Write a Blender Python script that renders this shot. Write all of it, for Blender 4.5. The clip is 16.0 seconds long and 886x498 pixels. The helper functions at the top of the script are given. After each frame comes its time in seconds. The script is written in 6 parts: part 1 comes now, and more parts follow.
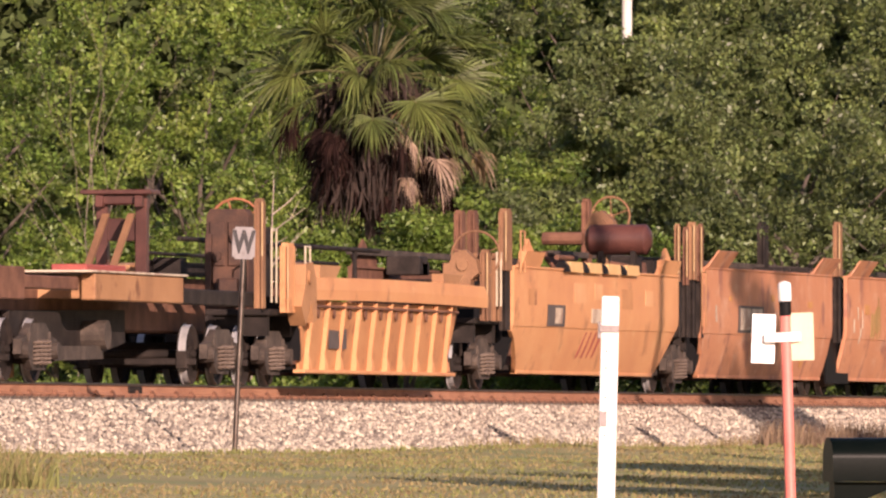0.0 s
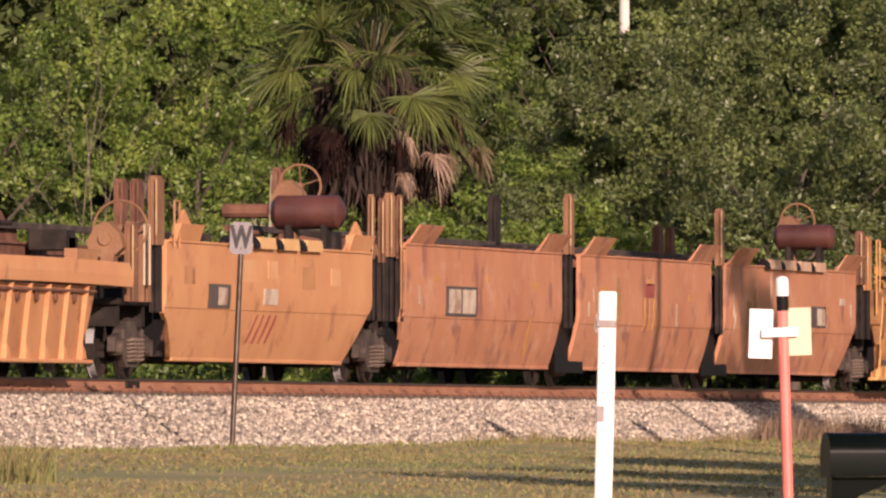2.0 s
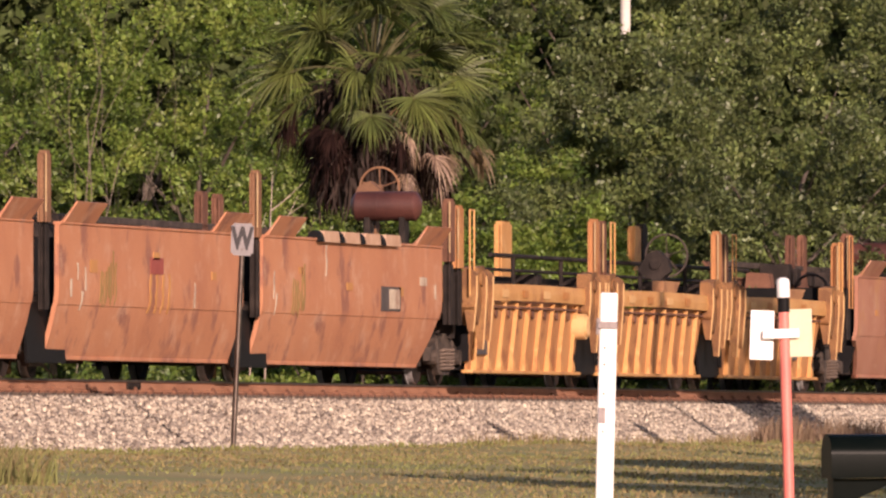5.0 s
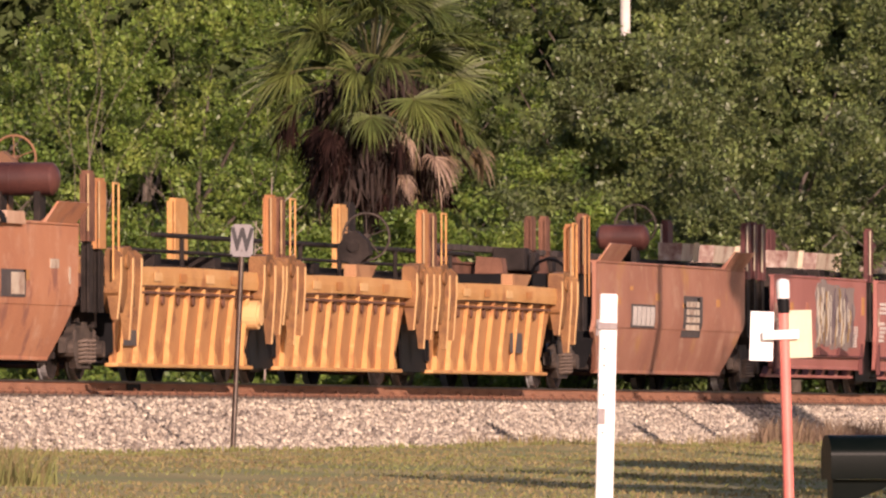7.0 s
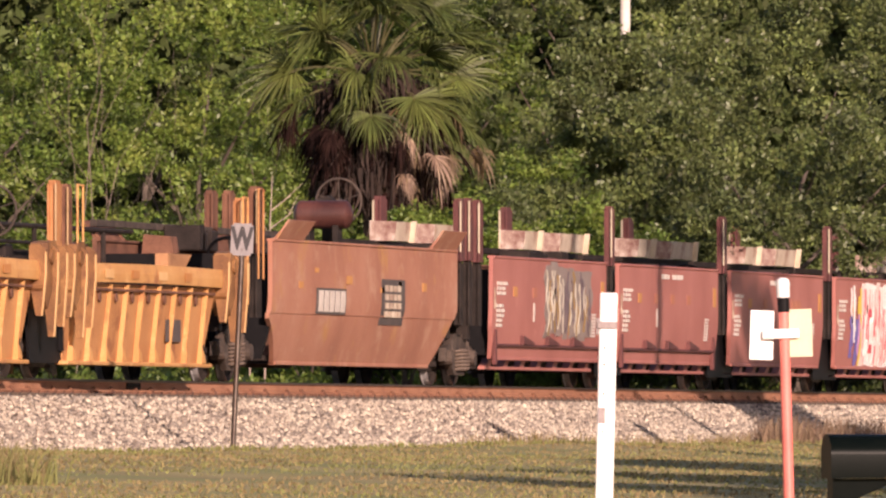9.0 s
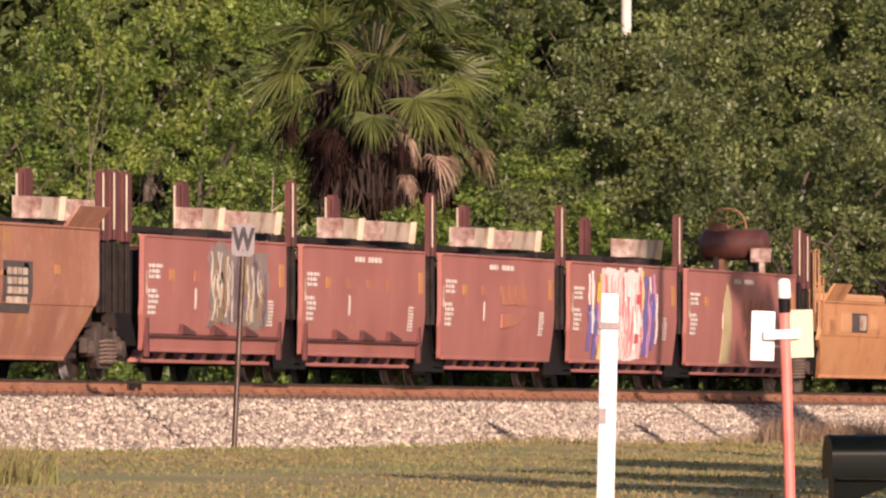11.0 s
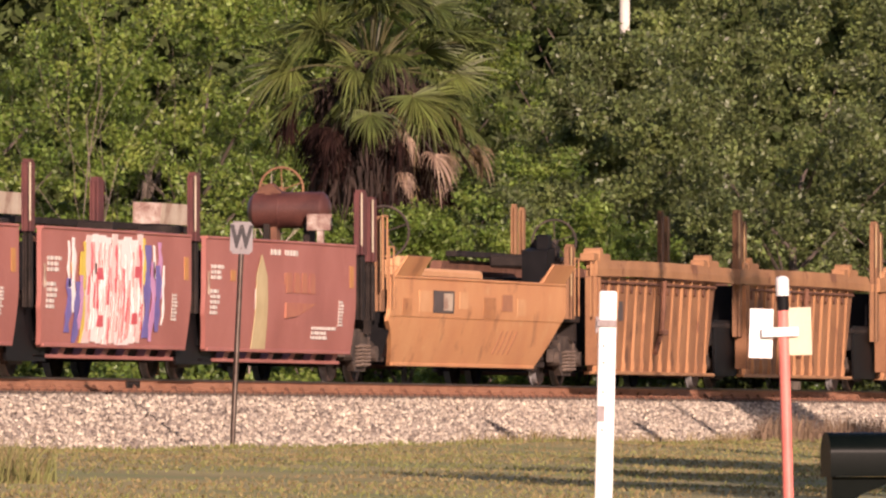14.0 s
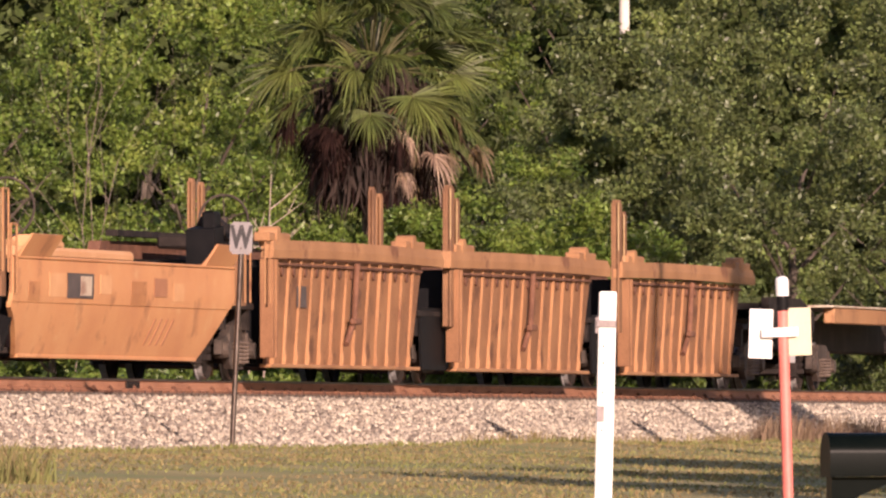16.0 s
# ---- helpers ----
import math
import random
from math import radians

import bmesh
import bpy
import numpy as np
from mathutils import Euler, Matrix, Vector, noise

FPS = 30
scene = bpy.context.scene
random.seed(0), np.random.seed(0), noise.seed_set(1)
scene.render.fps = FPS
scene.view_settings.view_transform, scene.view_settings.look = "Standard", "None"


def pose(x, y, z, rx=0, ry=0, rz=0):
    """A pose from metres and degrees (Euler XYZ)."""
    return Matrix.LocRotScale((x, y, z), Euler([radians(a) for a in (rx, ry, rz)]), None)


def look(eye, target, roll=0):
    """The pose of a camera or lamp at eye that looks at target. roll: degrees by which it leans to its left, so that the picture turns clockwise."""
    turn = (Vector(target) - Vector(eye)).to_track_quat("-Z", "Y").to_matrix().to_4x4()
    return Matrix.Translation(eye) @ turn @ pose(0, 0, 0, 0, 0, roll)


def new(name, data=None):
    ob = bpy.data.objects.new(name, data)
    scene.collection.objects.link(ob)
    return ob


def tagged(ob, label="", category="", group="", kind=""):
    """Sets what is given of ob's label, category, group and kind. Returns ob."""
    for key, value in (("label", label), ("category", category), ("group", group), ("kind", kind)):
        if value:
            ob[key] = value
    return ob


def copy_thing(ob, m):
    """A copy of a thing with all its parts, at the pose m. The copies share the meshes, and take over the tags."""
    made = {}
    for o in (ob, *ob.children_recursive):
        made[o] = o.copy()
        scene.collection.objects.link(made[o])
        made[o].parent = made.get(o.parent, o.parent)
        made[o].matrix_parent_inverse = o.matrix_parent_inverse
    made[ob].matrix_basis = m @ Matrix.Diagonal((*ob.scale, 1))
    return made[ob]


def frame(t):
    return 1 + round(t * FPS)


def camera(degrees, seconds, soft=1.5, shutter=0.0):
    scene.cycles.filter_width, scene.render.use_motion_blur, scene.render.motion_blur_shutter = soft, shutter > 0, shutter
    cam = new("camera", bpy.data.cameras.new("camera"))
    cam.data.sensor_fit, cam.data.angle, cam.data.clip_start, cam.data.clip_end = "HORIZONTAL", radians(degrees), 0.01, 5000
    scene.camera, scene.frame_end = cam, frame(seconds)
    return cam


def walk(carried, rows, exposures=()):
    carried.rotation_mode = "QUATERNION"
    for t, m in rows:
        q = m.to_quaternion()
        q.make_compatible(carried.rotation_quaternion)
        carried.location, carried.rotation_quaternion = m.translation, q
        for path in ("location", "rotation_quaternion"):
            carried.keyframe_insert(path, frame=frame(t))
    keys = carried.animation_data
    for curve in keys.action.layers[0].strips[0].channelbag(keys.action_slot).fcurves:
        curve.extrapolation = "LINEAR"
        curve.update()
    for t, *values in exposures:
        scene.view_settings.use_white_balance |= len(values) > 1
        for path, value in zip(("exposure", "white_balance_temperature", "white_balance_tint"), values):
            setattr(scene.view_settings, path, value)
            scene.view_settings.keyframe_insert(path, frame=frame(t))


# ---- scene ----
cam = camera(3.7188, 16.0, soft=2.35)
EYE = (-221.863, -48.45, -0.82)
YAW, TILT, STEP = -78.0391, 90.7805, 0.0023725
# seconds, sway to the side and up, in steps of the hand
SWAY = [(0.0, 3.1, 4.5), (0.5, 0.0, -7.7), (1.0, -1.5, -10.4), (1.5, -3.0, -8.9), (2.0, -1.5, -4.3), (2.5, -1.7, -4.3),
        (3.0, -1.8, -4.4), (3.5, -3.0, -3.1), (4.0, -2.0, -6.2), (4.2, -1.6, -4.8), (6.3, 1.4, -0.4), (6.5, 1.6, 0.0), (7.0, 0.0, 0.0),
        (7.5, -2.6, -0.1), (8.0, -1.5, -1.3), (8.5, -3.0, -0.1), (9.0, 0.1, -1.8), (9.2, -0.6, 0.0), (11.3, 2.2, -0.6),
        (11.5, 1.5, 0.2), (12.0, -1.5, -3.3), (12.5, -1.5, -1.7), (13.0, -1.5, -3.3), (13.5, -1.3, 0.3), (14.0, -1.0, -4.8),
        (14.5, 1.6, -1.7), (15.0, 0.0, -3.3), (15.5, -1.5, -4.7), (16.0, -1.5, -4.3)]
walk(cam, [(t, pose(*EYE, TILT + v * STEP, 0, YAW + h * STEP)) for t, h, v in SWAY],
     exposures=[(t, e, 6500, 32) for t, e in ((0.0, 0.66), (1.0, 0.38), (4.2, 0.33), (6.4, 0.40), (9.2, 0.51), (12.5, 0.43), (14.5, 0.50), (16.0, 0.57))])

# ---- light ----
SUN_AZ, SUN_EL = (0.86, 0.51), radians(17.5)       # the way the light travels over the ground
world = bpy.data.worlds.new("sky")
scene.world = world
world.use_nodes = True
wn = world.node_tree
sky = wn.nodes.new("ShaderNodeTexSky")
sky.sky_type, sky.sun_disc = "NISHITA", False
sky.sun_elevation, sky.sun_rotation = SUN_EL, math.atan2(-SUN_AZ[0], -SUN_AZ[1])
wn.links.new(sky.outputs[0], wn.nodes["Background"].inputs[0])
wn.nodes["Background"].inputs[1].default_value = 0.072
sun = new("sun", bpy.data.lights.new("sun", "SUN"))
sun.data.energy, sun.data.angle, sun.data.color = 5.0, radians(0.53), (1.0, 0.82, 0.61)
sun.matrix_world = look((0, 0, 30), (SUN_AZ[0], SUN_AZ[1], 30 - math.tan(SUN_EL)))


# ---- materials ----
def material(name, colors, scale=2.0, rough=0.7, metal=0.0, bump=0.25, fine=40.0, spread=0.0, streak=False, spots=None, leaf=0.0, island=False, gloss=0.5, scuff=None):
    """Colours from dark to light mixed by noise at two scales; spread varies the value by object or island."""
    m = bpy.data.materials.new(name)
    m.use_nodes = True
    nt = m.node_tree
    n, l = nt.nodes, nt.links
    bsdf = n["Principled BSDF"]
    co = n.new("ShaderNodeTexCoord")
    mp = n.new("ShaderNodeMapping")
    l.new(co.outputs["Object"], mp.inputs[0])
    if streak:
        mp.inputs["Scale"].default_value = (0.85, 1.0, 0.72)
    big = n.new("ShaderNodeTexNoise")
    big.inputs["Scale"].default_value, big.inputs["Detail"].default_value = scale, 8
    l.new(mp.outputs[0], big.inputs["Vector"])
    small = n.new("ShaderNodeTexNoise")
    small.inputs["Scale"].default_value, small.inputs["Detail"].default_value = fine, 4
    l.new(co.outputs["Object"], small.inputs["Vector"])
    mix = n.new("ShaderNodeMix")
    mix.inputs[0].default_value = 0.32
    l.new(big.outputs[0], mix.inputs[2])
    l.new(small.outputs[0], mix.inputs[3])
    ramp = n.new("ShaderNodeValToRGB")
    els = ramp.color_ramp.elements
    for i, c in enumerate(colors):
        p = 0.34 + 0.32 * i / max(1, len(colors) - 1)
        e = els[i] if i < 2 else els.new(p)
        e.position, e.color = p, (*c, 1)
    l.new(mix.outputs[0], ramp.inputs[0])
    out = ramp.outputs[0]
    if spots:
        vo = n.new("ShaderNodeTexNoise")
        vo.inputs["Scale"].default_value, vo.inputs["Detail"].default_value, vo.inputs["Roughness"].default_value = spots[1], 6, 0.65
        l.new(mp.outputs[0], vo.inputs["Vector"])
        sr = n.new("ShaderNodeMapRange")
        sr.inputs[1].default_value, sr.inputs[2].default_value = spots[2], spots[2] + 0.09
        l.new(vo.outputs[0], sr.inputs[0])
        mx = n.new("ShaderNodeMix")
        mx.data_type = "RGBA"
        l.new(sr.outputs[0], mx.inputs[0])
        l.new(out, mx.inputs[6])
        mx.inputs[7].default_value = (*spots[0], 1)
        out = mx.outputs[2]
    if scuff:
        vs = n.new("ShaderNodeTexNoise")
        vs.inputs["Scale"].default_value, vs.inputs["Detail"].default_value, vs.inputs["Roughness"].default_value = scuff[1], 9, 0.75
        l.new(co.outputs["Object"], vs.inputs["Vector"])
        sr2 = n.new("ShaderNodeMapRange")
        sr2.inputs[1].default_value, sr2.inputs[2].default_value, sr2.inputs[4].default_value = scuff[2], scuff[2] + 0.12, 0.7
        l.new(vs.outputs[0], sr2.inputs[0])
        mx2 = n.new("ShaderNodeMix")
        mx2.data_type = "RGBA"
        l.new(sr2.outputs[0], mx2.inputs[0])
        l.new(out, mx2.inputs[6])
        mx2.inputs[7].default_value = (*scuff[0], 1)
        out = mx2.outputs[2]
    if spread:
        if island:
            rnd = n.new("ShaderNodeNewGeometry").outputs["Random Per Island"]
        else:
            rnd = n.new("ShaderNodeObjectInfo").outputs["Random"]
        mr = n.new("ShaderNodeMapRange")
        mr.inputs[3].default_value, mr.inputs[4].default_value = 1 - spread, 1 + spread
        l.new(rnd, mr.inputs[0])
        hs = n.new("ShaderNodeHueSaturation")
        l.new(mr.outputs[0], hs.inputs["Value"])
        if island:
            hr = n.new("ShaderNodeMapRange")
            hr.inputs[3].default_value, hr.inputs[4].default_value = 0.485, 0.512
            l.new(rnd, hr.inputs[0])
            l.new(hr.outputs[0], hs.inputs["Hue"])
        l.new(out, hs.inputs["Color"])
        out = hs.outputs[0]
    l.new(out, bsdf.inputs["Base Color"])
    bsdf.inputs["Roughness"].default_value = rough
    bsdf.inputs["Metallic"].default_value = metal
    bsdf.inputs["Specular IOR Level"].default_value = gloss
    if bump:
        b = n.new("ShaderNodeBump")
        b.inputs["Strength"].default_value, b.inputs["Distance"].default_value = bump, 0.03
        l.new(mix.outputs[0], b.inputs["Height"])
        l.new(b.outputs[0], bsdf.inputs["Normal"])
    if leaf:
        tr = n.new("ShaderNodeBsdfTranslucent")
        l.new(out, tr.inputs[0])
        ms = n.new("ShaderNodeMixShader")
        ms.inputs[0].default_value = leaf
        l.new(bsdf.outputs[0], ms.inputs[1])
        l.new(tr.outputs[0], ms.inputs[2])
        l.new(ms.outputs[0], n["Material Output"].inputs[0])
    return m


RUST = (0.13, 0.055, 0.028)
M_ORANGE = material("weathered_orange_paint", [(0.51, 0.225, 0.105), (0.58, 0.275, 0.122), (0.63, 0.325, 0.15)], 0.7, 0.62, bump=0.12, spots=((0.39, 0.175, 0.08), 1.1, 0.58), scuff=((0.63, 0.38, 0.19), 1.5, 0.565))
M_YELLOW = material("weathered_yellow_paint", [(0.43, 0.205, 0.07), (0.56, 0.285, 0.095), (0.63, 0.355, 0.14)], 0.9, 0.6, bump=0.12, streak=True, spots=((0.38, 0.16, 0.06), 1.7, 0.57), scuff=((0.70, 0.44, 0.20), 2.2, 0.54))
M_PINK = material("faded_red_brown_paint", [(0.38, 0.15, 0.08), (0.48, 0.205, 0.105), (0.55, 0.255, 0.135)], 0.7, 0.66, bump=0.12, streak=True, spots=((0.29, 0.12, 0.08), 1.3, 0.54), scuff=((0.56, 0.33, 0.22), 1.7, 0.53))
M_BROWN = material("rusted_brown_paint", [(0.28, 0.115, 0.075), (0.37, 0.162, 0.103), (0.43, 0.21, 0.14)], 0.8, 0.7, bump=0.15, streak=True, spots=((0.42, 0.21, 0.08), 1.7, 0.58), scuff=((0.47, 0.29, 0.20), 1.6, 0.53))
M_MAROON = material("maroon_paint", [(0.30, 0.105, 0.088), (0.37, 0.138, 0.115), (0.42, 0.168, 0.142)], 0.8, 0.6, bump=0.08, streak=True, scuff=((0.46, 0.20, 0.17), 1.8, 0.58))
M_TAN = material("rusted_tan_paint", [(0.24, 0.115, 0.055), (0.37, 0.185, 0.085), (0.45, 0.24, 0.115)], 0.9, 0.7, bump=0.2, streak=True, spots=((0.19, 0.08, 0.04), 1.6, 0.58))
M_YPALE = material("pale_yellow_patch", [(0.62, 0.36, 0.15), (0.70, 0.45, 0.21)], 3.0, 0.7, bump=0.1)
M_YRUST = material("rust_stained_yellow_paint", [(0.11, 0.047, 0.02), (0.23, 0.105, 0.037), (0.36, 0.185, 0.066)], 2.2, 0.68, bump=0.2, spots=((0.16, 0.07, 0.03), 2.0, 0.56))
M_YELLOW_DULL = material("dull_yellow_paint", [(0.33, 0.135, 0.05), (0.44, 0.20, 0.075), (0.52, 0.26, 0.10)], 1.1, 0.68, bump=0.12, spots=((0.28, 0.11, 0.045), 1.9, 0.55))
M_ORANGE_DULL = material("dull_orange_paint", [(0.36, 0.15, 0.065), (0.45, 0.205, 0.085), (0.52, 0.26, 0.115)], 1.1, 0.68, bump=0.12, spots=((0.29, 0.12, 0.055), 1.9, 0.57))
M_TAN_DULL = material("dull_tan_paint", [(0.17, 0.075, 0.035), (0.28, 0.13, 0.06), (0.37, 0.185, 0.085)], 1.1, 0.72, bump=0.2, spots=((0.14, 0.06, 0.03), 1.8, 0.56))
# pale brown that puts sunlight on the humps into their colour
M_HUMP = material("brown_paint_lit_pale", [(0.46, 0.27, 0.17), (0.60, 0.40, 0.28)], 3.0, 0.65, bump=0.1)
M_POST = material("rusted_guide_post", [(0.14, 0.065, 0.035), (0.24, 0.12, 0.06), (0.34, 0.18, 0.085)], 1.2, 0.7, bump=0.2, streak=True)
M_FLANGE = material("pale_tan_edge", [(0.34, 0.20, 0.09), (0.52, 0.36, 0.20)], 3.0, 0.5, bump=0.05)
M_RUST = material("rusted_steel", [(0.08, 0.032, 0.02), (0.15, 0.065, 0.038), (0.22, 0.10, 0.06)], 3.0, 0.8, bump=0.3)
M_DARK = material("grimy_dark_steel", [(0.011, 0.008, 0.007), (0.022, 0.016, 0.014), (0.045, 0.033, 0.028)], 3.0, 0.75, bump=0.3, gloss=0.25)
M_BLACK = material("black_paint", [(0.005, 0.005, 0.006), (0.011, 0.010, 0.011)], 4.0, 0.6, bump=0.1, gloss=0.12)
M_FRAME = material("dusty_truck_iron", [(0.03, 0.021, 0.017), (0.058, 0.042, 0.034), (0.11, 0.08, 0.063)], 4.0, 0.8, bump=0.3)
M_SPRING = material("dusty_spring_steel", [(0.10, 0.07, 0.055), (0.20, 0.15, 0.12)], 4.0, 0.7, bump=0.1)
M_WHEEL = material("polished_wheel_steel", [(0.35, 0.34, 0.34), (0.55, 0.53, 0.53)], 5.0, 0.3, metal=0.35, bump=0.05)
M_RAIL = material("rusted_rail", [(0.25, 0.11, 0.062), (0.35, 0.165, 0.095), (0.42, 0.21, 0.125)], 1.6, 0.8, bump=0.2)
M_HEAD = material("dark_rail_head", [(0.06, 0.045, 0.04), (0.12, 0.09, 0.08)], 3.0, 0.45, metal=0.6, bump=0.1)
M_WHITE = material("white_lettering", [(0.50, 0.44, 0.40), (0.66, 0.61, 0.56)], 6.0, 0.6, bump=0.0)
M_CREAM = material("cream_worn_paint", [(0.28, 0.15, 0.11), (0.52, 0.42, 0.32), (0.62, 0.54, 0.43)], 2.6, 0.65, bump=0.1)
M_TIE = material("weathered_tie_timber", [(0.06, 0.045, 0.035), (0.12, 0.09, 0.07)], 4.0, 0.9, bump=0.4)


# ---- building helpers ----
def part(name, bm, mat, parent=None, label="", kind="", smooth=False):
    me = bpy.data.meshes.new(name)
    bmesh.ops.recalc_face_normals(bm, faces=bm.faces)
    bm.to_mesh(me)
    bm.free()
    for m in (mat if isinstance(mat, (list, tuple)) else [mat]):
        me.materials.append(m)
    if smooth:
        me.shade_smooth()
        me.set_sharp_from_angle(angle=radians(35))
    ob = new(name, me)
    if parent:
        ob.parent = parent
    if label or kind:
        tagged(ob, label=label, kind=kind)
    return ob


def box(bm, x0, x1, y0, y1, z0, z1, bevel=0.0, turn=None):
    r = bmesh.ops.create_cube(bm, size=1.0)
    vs = r["verts"]
    bmesh.ops.scale(bm, vec=(x1 - x0, y1 - y0, z1 - z0), verts=vs)
    if turn is not None:
        bmesh.ops.transform(bm, matrix=turn, verts=vs)
    bmesh.ops.translate(bm, vec=((x0 + x1) / 2, (y0 + y1) / 2, (z0 + z1) / 2), verts=vs)
    if bevel:
        es = list({e for v in vs for e in v.link_edges})
        bmesh.ops.bevel(bm, geom=es, offset=bevel, segments=1, affect="EDGES")
    return bm


def rod(bm, a, b, r, r2=None, seg=10):
    a, b = Vector(a), Vector(b)
    d = b - a
    m = Matrix.Translation((a + b) / 2) @ d.to_track_quat("Z", "Y").to_matrix().to_4x4()
    bmesh.ops.create_cone(bm, cap_ends=True, segments=seg, radius1=r, radius2=r if r2 is None else r2, depth=d.length, matrix=m)
    return bm


def lathe(bm, profile, m, seg=20):
    """A turned body round local z; profile of (radius, z)."""
    rings = []
    for r, z in profile:
        rings.append([bm.verts.new(m @ Vector((max(r, 1e-4) * math.cos(2 * math.pi * k / seg), max(r, 1e-4) * math.sin(2 * math.pi * k / seg), z))) for k in range(seg)])
    for a, b in zip(rings, rings[1:]):
        for k in range(seg):
            bm.faces.new((a[k], a[(k + 1) % seg], b[(k + 1) % seg], b[k]))
    bm.faces.new(rings[0])
    bm.faces.new(rings[-1])
    return bm


def ring(bm, centre, r, thick, axis="x", seg=24, tube=6):
    vs = []
    for i in range(seg):
        a = 2 * math.pi * i / seg
        row = []
        for j in range(tube):
            b = 2 * math.pi * j / tube
            u, w, h = (r + thick * math.cos(b)) * math.cos(a), (r + thick * math.cos(b)) * math.sin(a), thick * math.sin(b)
            p = (h, u, w) if axis == "x" else (u, h, w) if axis == "y" else (u, w, h)
            row.append(bm.verts.new(Vector(centre) + Vector(p)))
        vs.append(row)
    for i in range(seg):
        for j in range(tube):
            bm.faces.new((vs[i][j], vs[(i + 1) % seg][j], vs[(i + 1) % seg][(j + 1) % tube], vs[i][(j + 1) % tube]))
    return bm


def prism(bm, pts, axis, a, b):
    """A flat outline swept along an axis from a to b; the outline's two coordinates are the others in order."""
    def at(p, s):
        return (s, *p) if axis == "x" else (p[0], s, p[1]) if axis == "y" else (*p, s)
    lo = [bm.verts.new(at(p, a)) for p in pts]
    hi = [bm.verts.new(at(p, b)) for p in pts]
    bm.faces.new(lo)
    bm.faces.new(hi)
    for i in range(len(pts)):
        j = (i + 1) % len(pts)
        bm.faces.new((lo[i], lo[j], hi[j], hi[i]))
    return bm


def plate(bm, rows, thick, nx=18, dent=0.0, sag=0.0, seed=0.0):
    """A pressed plate: rows of (z, y, x_left, x_right) from bottom to top, thick towards +y."""
    def grid(dy):
        g = []
        for z, y, xl, xr in rows:
            line = []
            for i in range(nx + 1):
                x = xl + (xr - xl) * i / nx
                w = noise.noise(Vector((x * 0.55 + seed, z * 0.9, seed))) * dent
                s = sag * (1 - (2 * i / nx - 1) ** 2)
                line.append(bm.verts.new((x, y + dy + w, z + s)))
            g.append(line)
        return g
    f, k = grid(0), grid(thick)
    nr = len(rows)
    for g in (f, k):
        for r in range(nr - 1):
            for i in range(nx):
                bm.faces.new((g[r][i], g[r][i + 1], g[r + 1][i + 1], g[r + 1][i]))
    rim = [(0, i) for i in range(nx + 1)] + [(r, nx) for r in range(1, nr)] + [(nr - 1, i) for i in range(nx - 1, -1, -1)] + [(r, 0) for r in range(nr - 2, 0, -1)]
    for (r0, i0), (r1, i1) in zip(rim, rim[1:] + rim[:1]):
        bm.faces.new((f[r0][i0], f[r1][i1], k[r1][i1], k[r0][i0]))
    return bm


def thing(name, m, label, category, group="", kind=""):
    ob = new(name)
    ob.empty_display_size = 0.3
    ob.matrix_basis = m
    return tagged(ob, label, category, group, kind)


def on_ray(h, dist, z):
    """A place dist metres out, h metres to the right of the line of sight's middle there."""
    a = radians(YAW + 90)
    return (EYE[0] + dist * math.cos(a) + h * math.sin(a), EYE[1] + dist * math.sin(a) - h * math.cos(a), z)


# ---- ground, ballast and rails ----
M_GRASS_SOIL = material("dry_grass_soil", [(0.21, 0.185, 0.075), (0.31, 0.265, 0.105), (0.40, 0.335, 0.145)], 0.35, 0.95, bump=0.4, fine=9.0, spots=((0.22, 0.235, 0.078), 0.22, 0.49))
M_STONE = material("crushed_stone", [(0.24, 0.195, 0.155), (0.39, 0.335, 0.27), (0.51, 0.45, 0.365)], 9.0, 0.9, bump=0.0, fine=60, spread=0.55, island=True)
M_BED = material("stone_bed", [(0.10, 0.08, 0.07), (0.22, 0.185, 0.165)], 14.0, 0.95, bump=0.5)
M_STRAW = material("dry_straw_grass", [(0.20, 0.155, 0.072), (0.28, 0.22, 0.10)], 3.0, 0.9, bump=0, spread=0.22, leaf=0.15, island=True)
# darker, pinker straw: the shade it stands in is put into the colour
M_STRAW_TALL = material("shade_toned_tall_straw", [(0.17, 0.115, 0.075), (0.26, 0.18, 0.12)], 3.0, 0.9, bump=0, spread=0.25, leaf=0.2, island=True)
M_BLADE = material("green_grass", [(0.15, 0.16, 0.05), (0.22, 0.22, 0.075)], 3.0, 0.9, bump=0, spread=0.22, leaf=0.15, island=True)


def ground_z(x, y):
    if y < -4.6:
        z = -1.03 - (-4.6 - y) * 0.0305
        z += 0.05 * noise.noise(Vector((x * 0.06, y * 0.22, 0))) + 0.03 * noise.noise(Vector((x * 0.25, y * 0.6, 3)))
        if y < -49:
            z = max(z, -2.5)
    elif y < -3.3:
        z = -1.03 - (y + 4.6) * 0.16 * (1.5 if y > -4.0 else 1.0)
    elif y < 3.3:
        z = -1.24
    else:
        z = -1.24 + min(1.0, (y - 3.3) * 0.06)
    if -9 < y < -3.6:
        w = min(1.0, (y + 9) / 3.5, (-3.6 - y) / 0.5)
        z += w * (0.085 * noise.noise(Vector((x * 0.055, 7.7, 0))) + 0.03 * noise.noise(Vector((x * 0.4, y * 0.3, 5))))
    return z


